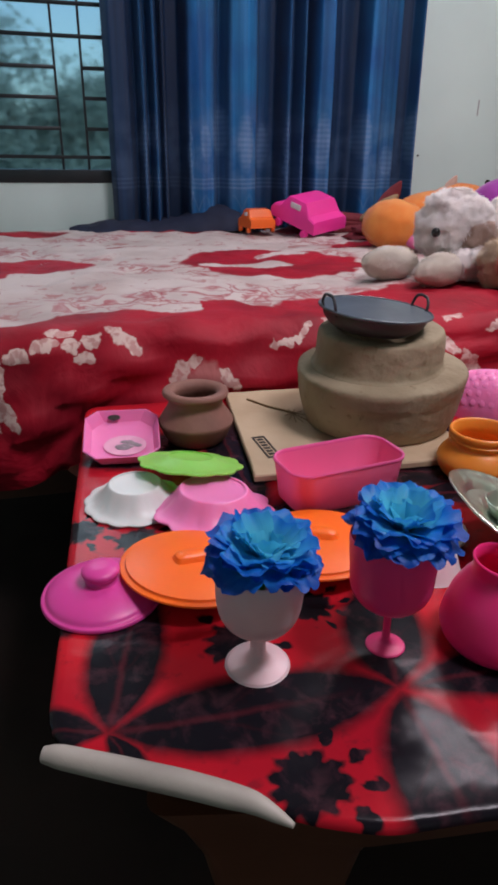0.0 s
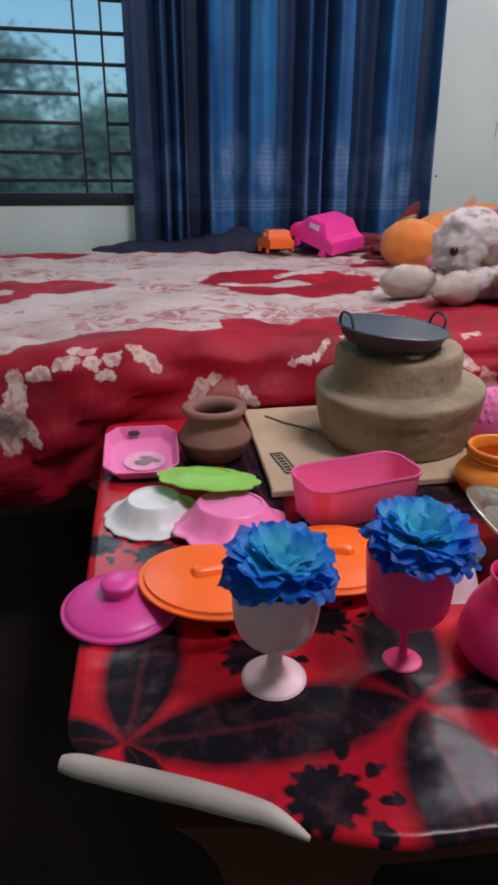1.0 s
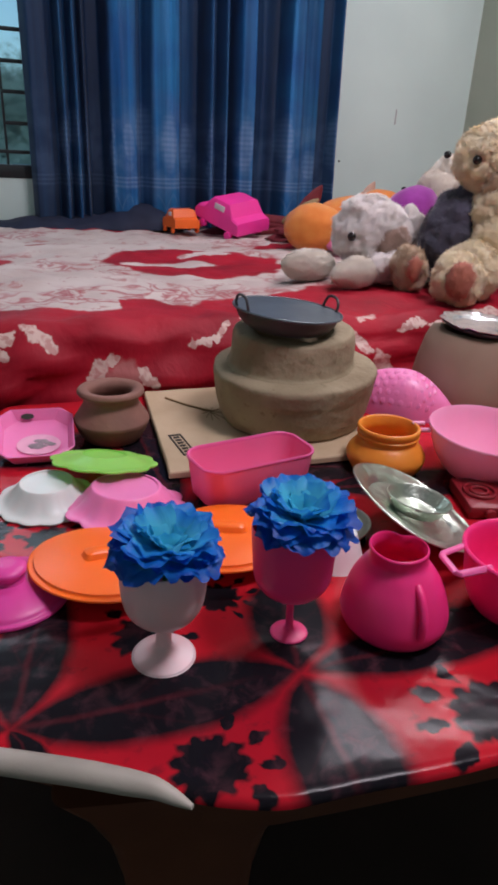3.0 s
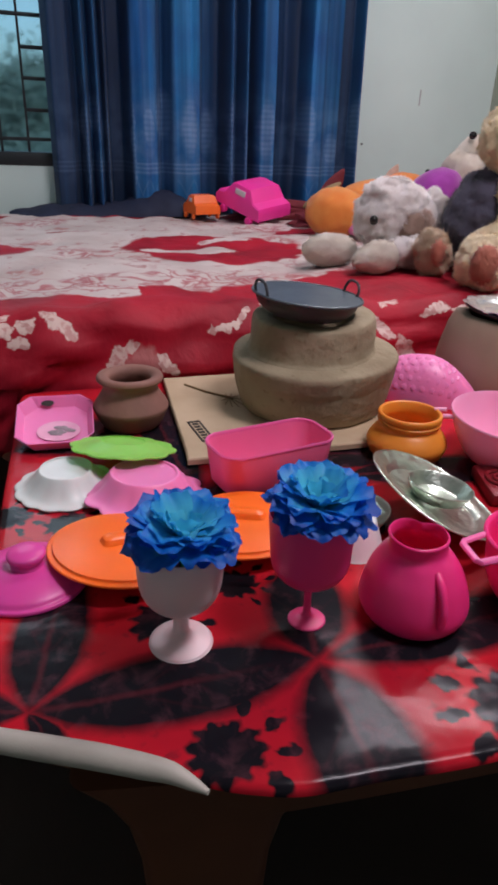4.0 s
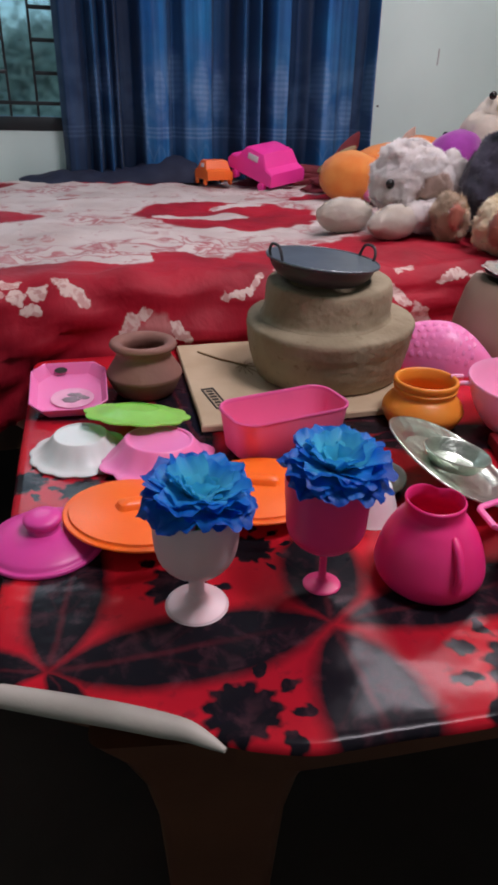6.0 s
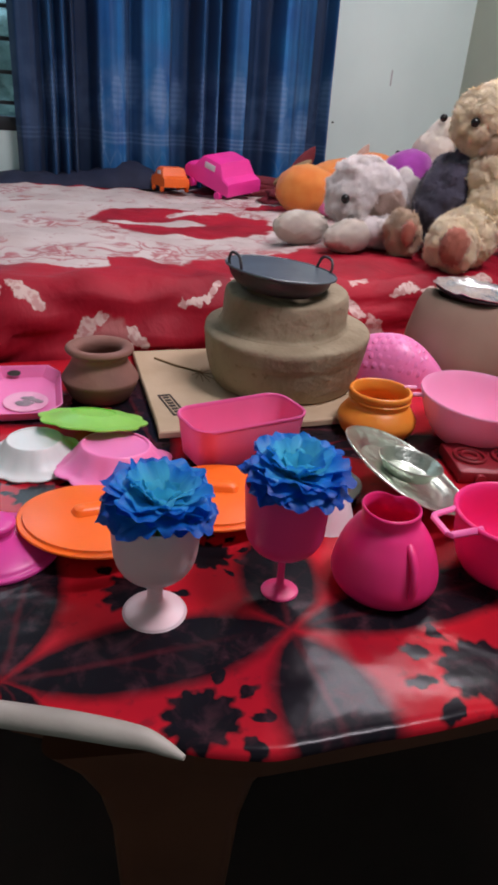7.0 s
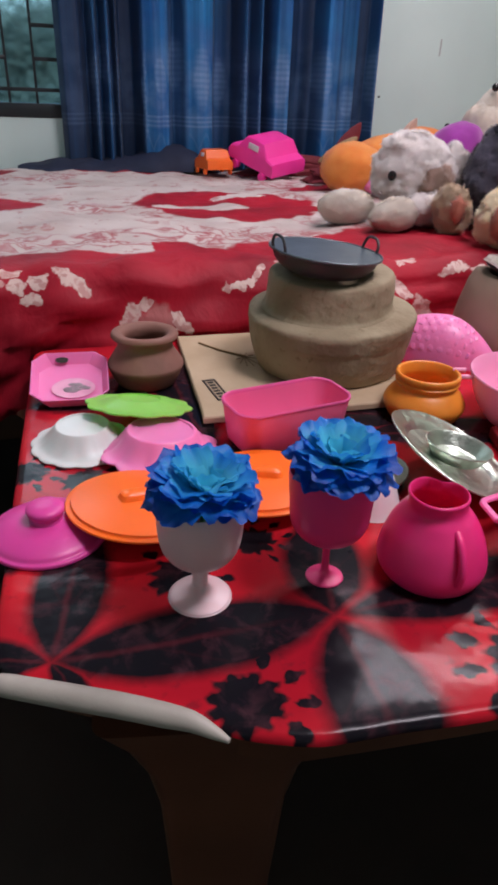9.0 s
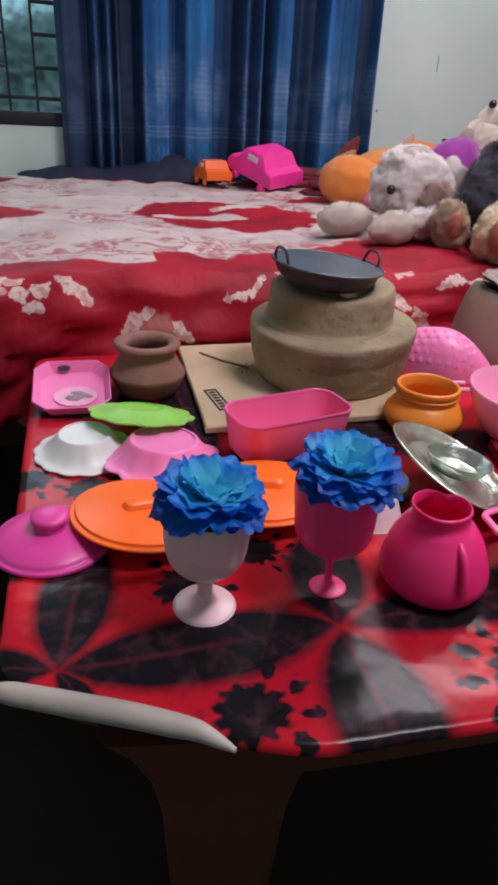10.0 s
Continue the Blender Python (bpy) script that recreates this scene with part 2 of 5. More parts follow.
    lace = math_node(n, l, "MULTIPLY", step_of(n, l, lace, 0.35, 0.6), math_node(n, l, "ADD", 0.55, math_node(n, l, "MULTIPLY", step_of(n, l, stripe, 0.42, 0.54), 0.45)))
    lace = math_node(n, l, "MAXIMUM", lace, veil)
    # red pen-like sprays within the pale field
    spray = noise_of(n, l, wobble(n, l, p, 10, 0.2, 2), 16, 2).outputs["Fac"]
    thin = math_node(n, l, "SUBTRACT", 1.0, math_node(n, l, "MULTIPLY", math_node(n, l, "ABSOLUTE", math_node(n, l, "SUBTRACT", spray, 0.5)), 15.0), True)
    zone = step_of(n, l, noise_of(n, l, p, 3.2, 2).outputs["Fac"], 0.54, 0.62)
    near = ellipse_mask(n, l, p, 0.30, 1.41, 0.36, 0.11, 8, soft=0.5)
    zone = math_node(n, l, "MAXIMUM", zone, near)
    thin = math_node(n, l, "MULTIPLY", thin, zone)
    stain = step_of(n, l, noise_of(n, l, p, 5, 4).outputs["Fac"], 0.42, 0.7)
    white = blend(n, l, stain, (0.56, 0.485, 0.455), (0.41, 0.325, 0.30))
    fleck = step_of(n, l, noise_of(n, l, wobble(n, l, p, 20, 0.06, 3), 14, 4, 0.65).outputs["Fac"], 0.57, 0.63)
    white = blend(n, l, math_node(n, l, "MULTIPLY", fleck, 0.7), white, (0.34, 0.10, 0.10))
    white = blend(n, l, math_node(n, l, "MULTIPLY", thin, 0.8), white, (0.33, 0.025, 0.045))
    red = blend(n, l, step_of(n, l, noise_of(n, l, p, 6, 4).outputs["Fac"], 0.4, 0.7), (0.37, 0.005, 0.021), (0.19, 0.003, 0.012))
    col = blend(n, l, pale, red, white)
    col = blend(n, l, math_node(n, l, "MULTIPLY", lace, 0.9), col, (0.66, 0.52, 0.46))
    l.new(col, b.inputs["Base Color"])
    b.inputs["Roughness"].default_value = 0.62
    b.inputs["Specular IOR Level"].default_value = 0.25
    bp = n.new("ShaderNodeBump")
    bp.inputs["Strength"].default_value, bp.inputs["Distance"].default_value = 0.75, 0.016
    l.new(noise_of(n, l, wobble(n, l, p, 3, 0.3), 9, 5).outputs["Fac"], bp.inputs["Height"])
    l.new(bp.outputs[0], b.inputs["Normal"])
    return m


def curtain_cloth():
    """Blue curtain, a little translucent, in uneven lengthwise stripes of dye and painted fold shade, with a pale
    printed border. UV: metres along and up.
    """
    m, n, l, b = shader("blue_printed_curtain")
    p = n.new("ShaderNodeTexCoord").outputs["UV"]
    sx = n.new("ShaderNodeSeparateXYZ")
    l.new(wobble(n, l, p, 8, 0.012), sx.inputs[0])
    u, v = sx.outputs["X"], sx.outputs["Y"]
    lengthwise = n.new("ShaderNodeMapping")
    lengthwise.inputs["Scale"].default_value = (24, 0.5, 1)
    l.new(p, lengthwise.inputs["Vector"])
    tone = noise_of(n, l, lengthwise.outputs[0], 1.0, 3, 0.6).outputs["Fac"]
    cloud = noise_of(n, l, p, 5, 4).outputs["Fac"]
    # broad stripes, fold light and shade painted in with the dye: centre, half width, strength
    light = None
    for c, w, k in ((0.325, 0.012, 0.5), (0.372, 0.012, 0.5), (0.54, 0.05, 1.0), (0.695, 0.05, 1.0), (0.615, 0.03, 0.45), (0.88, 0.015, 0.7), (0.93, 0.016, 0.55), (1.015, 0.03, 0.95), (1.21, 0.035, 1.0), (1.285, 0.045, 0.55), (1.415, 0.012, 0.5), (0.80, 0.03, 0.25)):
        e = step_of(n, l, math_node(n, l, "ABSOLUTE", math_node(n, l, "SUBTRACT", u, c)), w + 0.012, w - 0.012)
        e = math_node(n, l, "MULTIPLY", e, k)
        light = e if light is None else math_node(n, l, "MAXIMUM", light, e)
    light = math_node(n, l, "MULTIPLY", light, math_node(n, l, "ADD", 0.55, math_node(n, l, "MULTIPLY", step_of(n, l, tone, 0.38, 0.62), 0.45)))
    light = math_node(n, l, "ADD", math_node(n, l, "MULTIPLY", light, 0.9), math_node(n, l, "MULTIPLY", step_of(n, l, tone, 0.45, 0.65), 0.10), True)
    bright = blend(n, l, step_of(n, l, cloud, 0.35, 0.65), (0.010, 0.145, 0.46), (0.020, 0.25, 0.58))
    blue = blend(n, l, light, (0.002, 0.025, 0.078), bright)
    # pale printed border: upright striped ovals over a lined band; the thin streaks paint lit fold edges
    ovals = None
    for c, h, a, bb in ((0.318, 0.43, 0.012, 0.06), (0.352, 0.47, 0.016, 0.05), (0.55, 0.43, 0.02, 0.06), (0.612, 0.47, 0.024, 0.072), (0.705, 0.43, 0.026, 0.085), (0.79, 0.42, 0.028, 0.07), (0.878, 0.44, 0.014, 0.08),
                        (1.012, 0.43, 0.022, 0.09), (1.185, 0.46, 0.022, 0.075), (1.30, 0.37, 0.03, 0.05), (1.412, 0.46, 0.012, 0.09),
                        (0.400, 0.36, 0.004, 0.15), (0.488, 0.36, 0.005, 0.13), (0.868, 0.36, 0.005, 0.14), (0.928, 0.34, 0.004, 0.12), (0.325, 0.33, 0.007, 0.10)):
        e = ellipse_mask(n, l, wobble(n, l, p, 22, 0.022), c, h, a * 1.25, bb * 1.15, 0, soft=0.5)
        ovals = e if ovals is None else math_node(n, l, "MAXIMUM", ovals, e)
    ribs = step_of(n, l, math_node(n, l, "SINE", math_node(n, l, "MULTIPLY", v, 330.0)), -0.6, 0.4)
    ovals = math_node(n, l, "MULTIPLY", ovals, math_node(n, l, "ADD", 0.7, math_node(n, l, "MULTIPLY", ribs, 0.3)))
    lines = step_of(n, l, math_node(n, l, "SINE", math_node(n, l, "MULTIPLY", v, 420.0)), -0.2, 0.5)
    band = math_node(n, l, "MULTIPLY", math_node(n, l, "MULTIPLY", step_of(n, l, v, 0.262, 0.268), step_of(n, l, v, 0.312, 0.306)), math_node(n, l, "ADD", 0.35, math_node(n, l, "MULTIPLY", lines, 0.5)))
    arch = math_node(n, l, "ABSOLUTE", math_node(n, l, "SINE", math_node(n, l, "MULTIPLY", u, 55.0)))
    arch = math_node(n, l, "ABSOLUTE", math_node(n, l, "SUBTRACT", math_node(n, l, "ADD", 0.19, math_node(n, l, "MULTIPLY", arch, 0.055)), v))
    arch = math_node(n, l, "MULTIPLY", step_of(n, l, arch, 0.012, 0.004), math_node(n, l, "MULTIPLY", light, 0.45))
    worn = step_of(n, l, noise_of(n, l, p, 13, 3).outputs["Fac"], 0.36, 0.62)
    haze = math_node(n, l, "MULTIPLY", math_node(n, l, "MULTIPLY", step_of(n, l, v, 0.20, 0.30), step_of(n, l, v, 0.62, 0.45)), math_node(n, l, "MULTIPLY", worn, 0.45))
    pale = math_node(n, l, "MAXIMUM", math_node(n, l, "MAXIMUM", ovals, math_node(n, l, "MAXIMUM", band, arch)), haze)
    pale = math_node(n, l, "MULTIPLY", pale, math_node(n, l, "ADD", math_node(n, l, "MULTIPLY", worn, 0.4), 0.6))
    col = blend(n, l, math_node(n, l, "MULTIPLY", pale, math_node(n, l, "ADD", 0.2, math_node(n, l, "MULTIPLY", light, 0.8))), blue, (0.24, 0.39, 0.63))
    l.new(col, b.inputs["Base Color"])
    b.inputs["Roughness"].default_value = 0.6
    b.inputs["Sheen Weight"].default_value = 0.08
    tr = n.new("ShaderNodeBsdfTranslucent")
    l.new(col, tr.inputs["Color"])
    mx = n.new("ShaderNodeMixShader")
    mx.inputs[0].default_value = 0.35
    l.new(b.outputs[0], mx.inputs[1])
    l.new(tr.outputs[0], mx.inputs[2])
    l.new(mx.outputs[0], n["Material Output"].inputs["Surface"])
    bp = n.new("ShaderNodeBump")
    bp.inputs["Strength"].default_value, bp.inputs["Distance"].default_value = 0.2, 0.003
    l.new(noise_of(n, l, p, 45, 3).outputs["Fac"], bp.inputs["Height"])
    l.new(bp.outputs[0], b.inputs["Normal"])
    return m


def petal_cloth():
    """Dyed petals: white-cyan at the root, deep blue towards the edge. UV: across and along a petal."""
    m, n, l, b = shader("dyed_blue_petal")
    p = n.new("ShaderNodeTexCoord").outputs["UV"]
    sx = n.new("ShaderNodeSeparateXYZ")
    l.new(wobble(n, l, p, 3, 0.25), sx.inputs[0])
    rnd = n.new("ShaderNodeObjectInfo").outputs["Random"]
    v = math_node(n, l, "ADD", sx.outputs["Y"], math_node(n, l, "MULTIPLY", math_node(n, l, "SUBTRACT", rnd, 0.5), 0.32))
    c = blend(n, l, step_of(n, l, v, 0.30, 0.78), (0.10, 0.62, 0.80), (0.002, 0.21, 0.70))
    c = blend(n, l, step_of(n, l, v, 0.76, 1.12), c, (0.0, 0.075, 0.48))
    str_v = n.new("ShaderNodeMapping")
    str_v.inputs["Scale"].default_value = (26, 1.5, 1)
    l.new(p, str_v.inputs["Vector"])
    fibre = noise_of(n, l, str_v.outputs[0], 1.0, 2).outputs["Fac"]
    c = blend(n, l, math_node(n, l, "MULTIPLY", step_of(n, l, fibre, 0.5, 0.75), 0.15), c, (0.03, 0.36, 0.75))
    l.new(c, b.inputs["Base Color"])
    b.inputs["Roughness"].default_value = 0.5
    tr = n.new("ShaderNodeBsdfTranslucent")
    l.new(c, tr.inputs["Color"])
    mx = n.new("ShaderNodeMixShader")
    mx.inputs[0].default_value = 0.42
    l.new(b.outputs[0], mx.inputs[1])
    l.new(tr.outputs[0], mx.inputs[2])
    l.new(mx.outputs[0], n["Material Output"].inputs["Surface"])
    bp = n.new("ShaderNodeBump")
    bp.inputs["Strength"].default_value, bp.inputs["Distance"].default_value = 0.3, 0.001
    l.new(fibre, bp.inputs["Height"])
    l.new(bp.outputs[0], b.inputs["Normal"])
    return m


def tinted_glass():
    m, n, l, b = shader("tinted_window_glass")
    b.inputs["Base Color"].default_value = (0.62, 0.90, 0.95, 1)
    b.inputs["Transmission Weight"].default_value = 1.0
    b.inputs["Roughness"].default_value = 0.11
    b.inputs["IOR"].default_value = 1.12
    return m


M = dict(
    cloth=oilcloth(), bedspread=bedspread_cloth(), curtain=curtain_cloth(), petal=petal_cloth(), glass=tinted_glass(),
    backing=mat("white_cloth_backing", (0.42, 0.39, 0.335), (0.34, 0.315, 0.27), rough=0.6, scale=20, fine=300, bump=0.1),
    # east wall's shade is put into this darker plaster colour
    wall_east=mat("shade_toned_plaster", (0.42, 0.46, 0.37), (0.37, 0.41, 0.33), rough=0.7, scale=2.5, fine=60, bump=0.12),
    wall=mat("painted_plaster", (0.60, 0.735, 0.69), (0.55, 0.68, 0.64), rough=0.7, scale=2.5, fine=60, bump=0.12, spots=(0.80, 0.84, (0.6, 0.6, 0.58))),
    ceiling=mat("white_ceiling_paint", (0.75, 0.75, 0.73), rough=0.8, scale=2, fine=40),
    # near-black base colour holds the shade below table height
    floor=mat("shade_dark_cement", (0.024, 0.013, 0.009), (0.014, 0.008, 0.006), rough=0.8, scale=4, fine=70, bump=0.1),
    brown=mat("brown_moulded_plastic", (0.105, 0.034, 0.014), (0.075, 0.024, 0.009), rough=0.5, scale=8, fine=200),
    wood=mat("dark_bed_wood", (0.10, 0.045, 0.025), (0.06, 0.028, 0.016), rough=0.45, scale=6, fine=80),
    iron=mat("black_painted_iron", (0.006, 0.012, 0.015), (0.010, 0.015, 0.018), rough=0.45, scale=15, fine=180, bump=0.1),
    clay=mat("dried_mud_clay", (0.32, 0.265, 0.17), (0.215, 0.165, 0.10), rough=0.9, scale=11, fine=85, bump=0.5, dist=0.004, spots=(0.62, 0.75, (0.20, 0.15, 0.085))),
    clay_b=mat("brown_mud_clay", (0.31, 0.225, 0.16), (0.24, 0.175, 0.12), rough=0.85, scale=7, fine=60, bump=0.15, dist=0.002),
    terracotta=mat("unglazed_terracotta", (0.25, 0.115, 0.085), (0.18, 0.08, 0.06), rough=0.7, scale=14, fine=160, bump=0.2),
    card=mat("brown_cardboard", (0.50, 0.385, 0.25), (0.42, 0.31, 0.19), rough=0.8, scale=10, fine=220, bump=0.15),
    scuff=mat("faint_grey_scuff", (0.46, 0.47, 0.46), rough=0.8, bump=0),
    ink=mat("black_print", (0.03, 0.025, 0.02), rough=0.7, bump=0),
    soot=mat("grey_painted_pan", (0.085, 0.108, 0.128), (0.058, 0.076, 0.094), rough=0.33, scale=16, fine=120, bump=0.1),
    dark_soot=mat("sooty_pan_outside", (0.022, 0.022, 0.026), (0.04, 0.04, 0.045), rough=0.5, scale=20, fine=120, bump=0.15),
    tin=mat("bright_tin", (0.66, 0.73, 0.64), (0.50, 0.57, 0.49), rough=0.32, scale=18, fine=70, bump=0.6, dist=0.004, metal=1.0),
    pale_tin=mat("pale_brushed_tin", (0.88, 0.91, 0.91), (0.80, 0.83, 0.83), rough=0.35, scale=18, fine=90, bump=0.1, metal=0.12),
    foil=mat("crumpled_aluminium_foil", (0.86, 0.88, 0.90), (0.78, 0.80, 0.82), rough=0.24, scale=30, fine=42, bump=0.7, dist=0.005, metal=0.85),
    pink=plastic("pink_plastic", (0.80, 0.13, 0.36)),
    candy=plastic("candy_pink_plastic", (0.92, 0.24, 0.52)),
    pale_pink=plastic("pale_pink_plastic", (0.93, 0.40, 0.60)),
    tub_pink=plastic("rose_pink_tub_plastic", (0.86, 0.17, 0.36), sss=0.3),
    hot=plastic("hot_pink_plastic", (0.88, 0.030, 0.215), sss=0.12),
    goblet_pink=plastic("deep_pink_plastic", (0.88, 0.050, 0.235), sss=0.15),
    goblet_white=plastic("milky_pink_plastic", (0.80, 0.58, 0.60), sss=0.4),
    magenta=plastic("magenta_plastic", (0.72, 0.06, 0.34)),
    orange=plastic("orange_plastic", (1.0, 0.165, 0.010)),
    orange_b=plastic("burnt_orange_plastic", (0.80, 0.27, 0.03)),
    lime=plastic("lime_plastic", (0.40, 0.86, 0.17)),
    white=plastic("white_plastic", (0.74, 0.77, 0.74)),
    red=plastic("dark_red_plastic", (0.23, 0.012, 0.020)),
    sticker=mat("printed_sticker", (0.85, 0.42, 0.58), (0.75, 0.34, 0.5), rough=0.4, scale=60, fine=300, bump=0),
    sticker_dark=mat("grey_flower_print", (0.20, 0.16, 0.18), (0.32, 0.25, 0.28), rough=0.4, scale=90, bump=0),
    car_pink=plastic("toy_car_pink_plastic", (0.95, 0.045, 0.36), sss=0.1),
    car_orange=plastic("toy_car_orange_plastic", (0.88, 0.15, 0.02), sss=0.1),
    clear=mat("milky_car_window", (0.70, 0.62, 0.66), rough=0.3, bump=0),
    black=mat("black_shiny_bead", (0.01, 0.009, 0.009), rough=0.15, bump=0),
    fur_white=mat("cream_white_plush", (0.97, 0.91, 0.87), (0.94, 0.86, 0.82), rough=0.95, scale=25, fine=300, bump=0.3, sheen=0.6, sss=0.5, deep=0.012),
    fur_paw=mat("cream_beige_plush", (0.84, 0.76, 0.65), (0.74, 0.66, 0.55), rough=0.95, scale=25, fine=300, bump=0.3, sheen=0.3, sss=0.5, deep=0.012),
    fur_beige=mat("beige_pink_plush", (0.50, 0.34, 0.27), (0.40, 0.27, 0.21), rough=0.95, scale=25, fine=300, bump=0.3, sheen=0.3, sss=0.5, deep=0.012),
    fur_tan=mat("tan_plush", (0.95, 0.82, 0.57), (0.89, 0.73, 0.48), rough=0.95, scale=22, fine=300, bump=0.3, sheen=0.3, sss=0.5, deep=0.012),
    fur_brown=mat("soft_brown_plush", (0.66, 0.48, 0.32), (0.55, 0.39, 0.25), rough=0.95, scale=22, fine=300, bump=0.3, sheen=0.3, sss=0.5, deep=0.012),
    fur_grey=mat("slate_plush", (0.085, 0.08, 0.12), (0.06, 0.055, 0.085), rough=0.95, scale=22, fine=300, bump=0.3, sheen=0.3),
    fur_orange=mat("orange_plush", (0.97, 0.36, 0.07), (0.90, 0.27, 0.045), rough=0.95, scale=18, fine=300, bump=0.3, sheen=0.3, sss=0.5, deep=0.012),
    fur_red=mat("rust_red_plush", (0.52, 0.17, 0.11), rough=0.95, scale=25, fine=300, bump=0.3, sheen=0.3),
    purple=mat("purple_velour", (0.30, 0.02, 0.30), (0.22, 0.012, 0.22), rough=0.9, scale=18, fine=260, bump=0.2, sheen=0.4),
    maroon=mat("maroon_cloth", (0.16, 0.012, 0.02), (0.10, 0.008, 0.014), rough=0.85, scale=14, fine=200, bump=0.3),
    khaki=mat("khaki_cloth", (0.26, 0.18, 0.09), (0.2, 0.13, 0.06), rough=0.9, scale=14, fine=200, bump=0.3),
    teal=mat("teal_blue_cloth", (0.012, 0.10, 0.19), (0.008, 0.07, 0.14), rough=0.85, scale=10, fine=200, bump=0.3),
    navy=mat("navy_curtain_cloth", (0.004, 0.010, 0.036), (0.003, 0.006, 0.024), rough=0.8, scale=12, fine=150, bump=0.25),
    # leaf green is lightened and greyed so the colour itself carries the haze
    leaf=mat("hazed_foliage", (0.17, 0.25, 0.24), (0.14, 0.21, 0.20), rough=0.8, scale=0.8, fine=20, bump=0),
    bark=mat("bark", (0.09, 0.07, 0.055), rough=0.9, scale=5, fine=40),
    ground=mat("dusk_ground", (0.08, 0.09, 0.06), (0.06, 0.06, 0.045), rough=0.95, scale=0.6, fine=12),
    concrete=mat("weathered_concrete", (0.5, 0.52, 0.52), (0.42, 0.44, 0.44), rough=0.9, scale=1.2, fine=15),
)


def let_light_through(m, share):
    """Mixes in translucency of the same colour."""
    n, l = m.node_tree.nodes, m.node_tree.links
    b = n["Principled BSDF"]
    tr, mx = n.new("ShaderNodeBsdfTranslucent"), n.new("ShaderNodeMixShader")
    l.new(b.inputs["Base Color"].links[0].from_socket, tr.inputs["Color"])
    mx.inputs[0].default_value = share
    l.new(b.outputs[0], mx.inputs[1])
    l.new(tr.outputs[0], mx.inputs[2])
    l.new(mx.outputs[0], n["Material Output"].inputs["Surface"])


for key in ("fur_white", "fur_paw", "fur_beige", "fur_tan", "fur_brown", "fur_orange"):
    let_light_through(M[key], 0.12)
let_light_through(M["lime"], 0.30)


# ---- mesh helpers ----
def link(name, bm, mats, parent=None, label="", sharp=38, turn=True):
    me = bpy.data.meshes.new(name)
    if turn:
        bmesh.ops.recalc_face_normals(bm, faces=bm.faces[:])
    bm.to_mesh(me)
    bm.free()
    for q in (mats if isinstance(mats, (list, tuple)) else [mats]):
        me.materials.append(q)
    if sharp:
        me.shade_smooth()
        me.set_sharp_from_angle(angle=radians(sharp))
    ob = new(name, me)
    if parent:
        ob.parent = parent
    if label:
        ob["label"] = label
    return ob


def part(name, bm, material, parent, label="", sharp=38):
    return link(name, bm, material, parent, label, sharp)


def thing(name, at, label, category, rx=0, ry=0, rz=0, group="", kind=""):
    ob = new(name)
    ob.empty_display_size = 0.05
    ob.matrix_world = pose(*at, rx, ry, rz)
    return tagged(ob, label, category, group, kind)


def loft(rings, start=True, end=True, closed=True, bm=None, mi=0):
    bm = bm or bmesh.new()
    rows = [[bm.verts.new(v) for v in ring] for ring in rings]
    k = len(rows[0])
    for a, b in zip(rows, rows[1:]):
        for i in range(k if closed else k - 1):
            j = (i + 1) % k
            bm.faces.new((a[i], a[j], b[j], b[i])).material_index = mi
    for row, on in ((rows[0], start), (rows[-1], end)):
        if on and closed:
            c = sum((v.co for v in row), Vector()) / k
            cv = bm.verts.new(c)
            for i in range(k):
                bm.faces.new((row[i], row[(i + 1) % k], cv)).material_index = mi
    return bm


def circle(r, z, seg=48, warp=None, cx=0, cy=0):
    out = []
    for i in range(seg):
        a = 2 * math.pi * i / seg
        q, h = warp(a, r, z) if warp else (r, z)
        out.append(Vector((cx + q * math.cos(a), cy + q * math.sin(a), h)))
    return out


def lathe(profile, seg=48, warp=None, bm=None, mi=0):
    return loft([circle(max(r, 1e-4), z, seg, warp) for r, z in profile], bm=bm, mi=mi)


def smooth_profile(points, n=5):
    """Rounds a profile through its points (Catmull-Rom)."""
    p = [Vector(q) for q in points]
    p = [2 * p[0] - p[1]] + p + [2 * p[-1] - p[-2]]
    out = []
    for a, b, c, d in zip(p, p[1:], p[2:], p[3:]):
        for i in range(n):
            t = i / n
            out.append(0.5 * (2 * b + (c - a) * t + (2 * a - 5 * b + 4 * c - d) * t * t + (3 * b - a - 3 * c + d) * t ** 3))
    return out + [p[-2]]


def tube(points, radius, seg=10, closed=False, flat=1.0, bm=None, mi=0):
    p = [Vector(q) for q in points]
    rings, side = [], None
    for i, q in enumerate(p):
        if closed:
            d = p[(i + 1) % len(p)] - p[i - 1]
        else:
            d = p[min(i + 1, len(p) - 1)] - p[max(i - 1, 0)]
        d.normalize()
        if side is None:
            side = d.orthogonal().normalized() if abs(d.z) > 0.9 else d.cross(Vector((0, 0, 1))).normalized()
        side = (side - d * side.dot(d)).normalized()
        other = side.cross(d)
        r = radius[i] if isinstance(radius, (list, tuple)) else radius
        rings.append([q + side * r * math.cos(2 * math.pi * k / seg) + other * r * flat * math.sin(2 * math.pi * k / seg) for k in range(seg)])
    if closed:
        rings.append(rings[0])
        b = loft(rings, False, False, bm=bm, mi=mi)
        bmesh.ops.remove_doubles(b, verts=b.verts, dist=1e-6)
        return b
    return loft(rings, bm=bm, mi=mi)


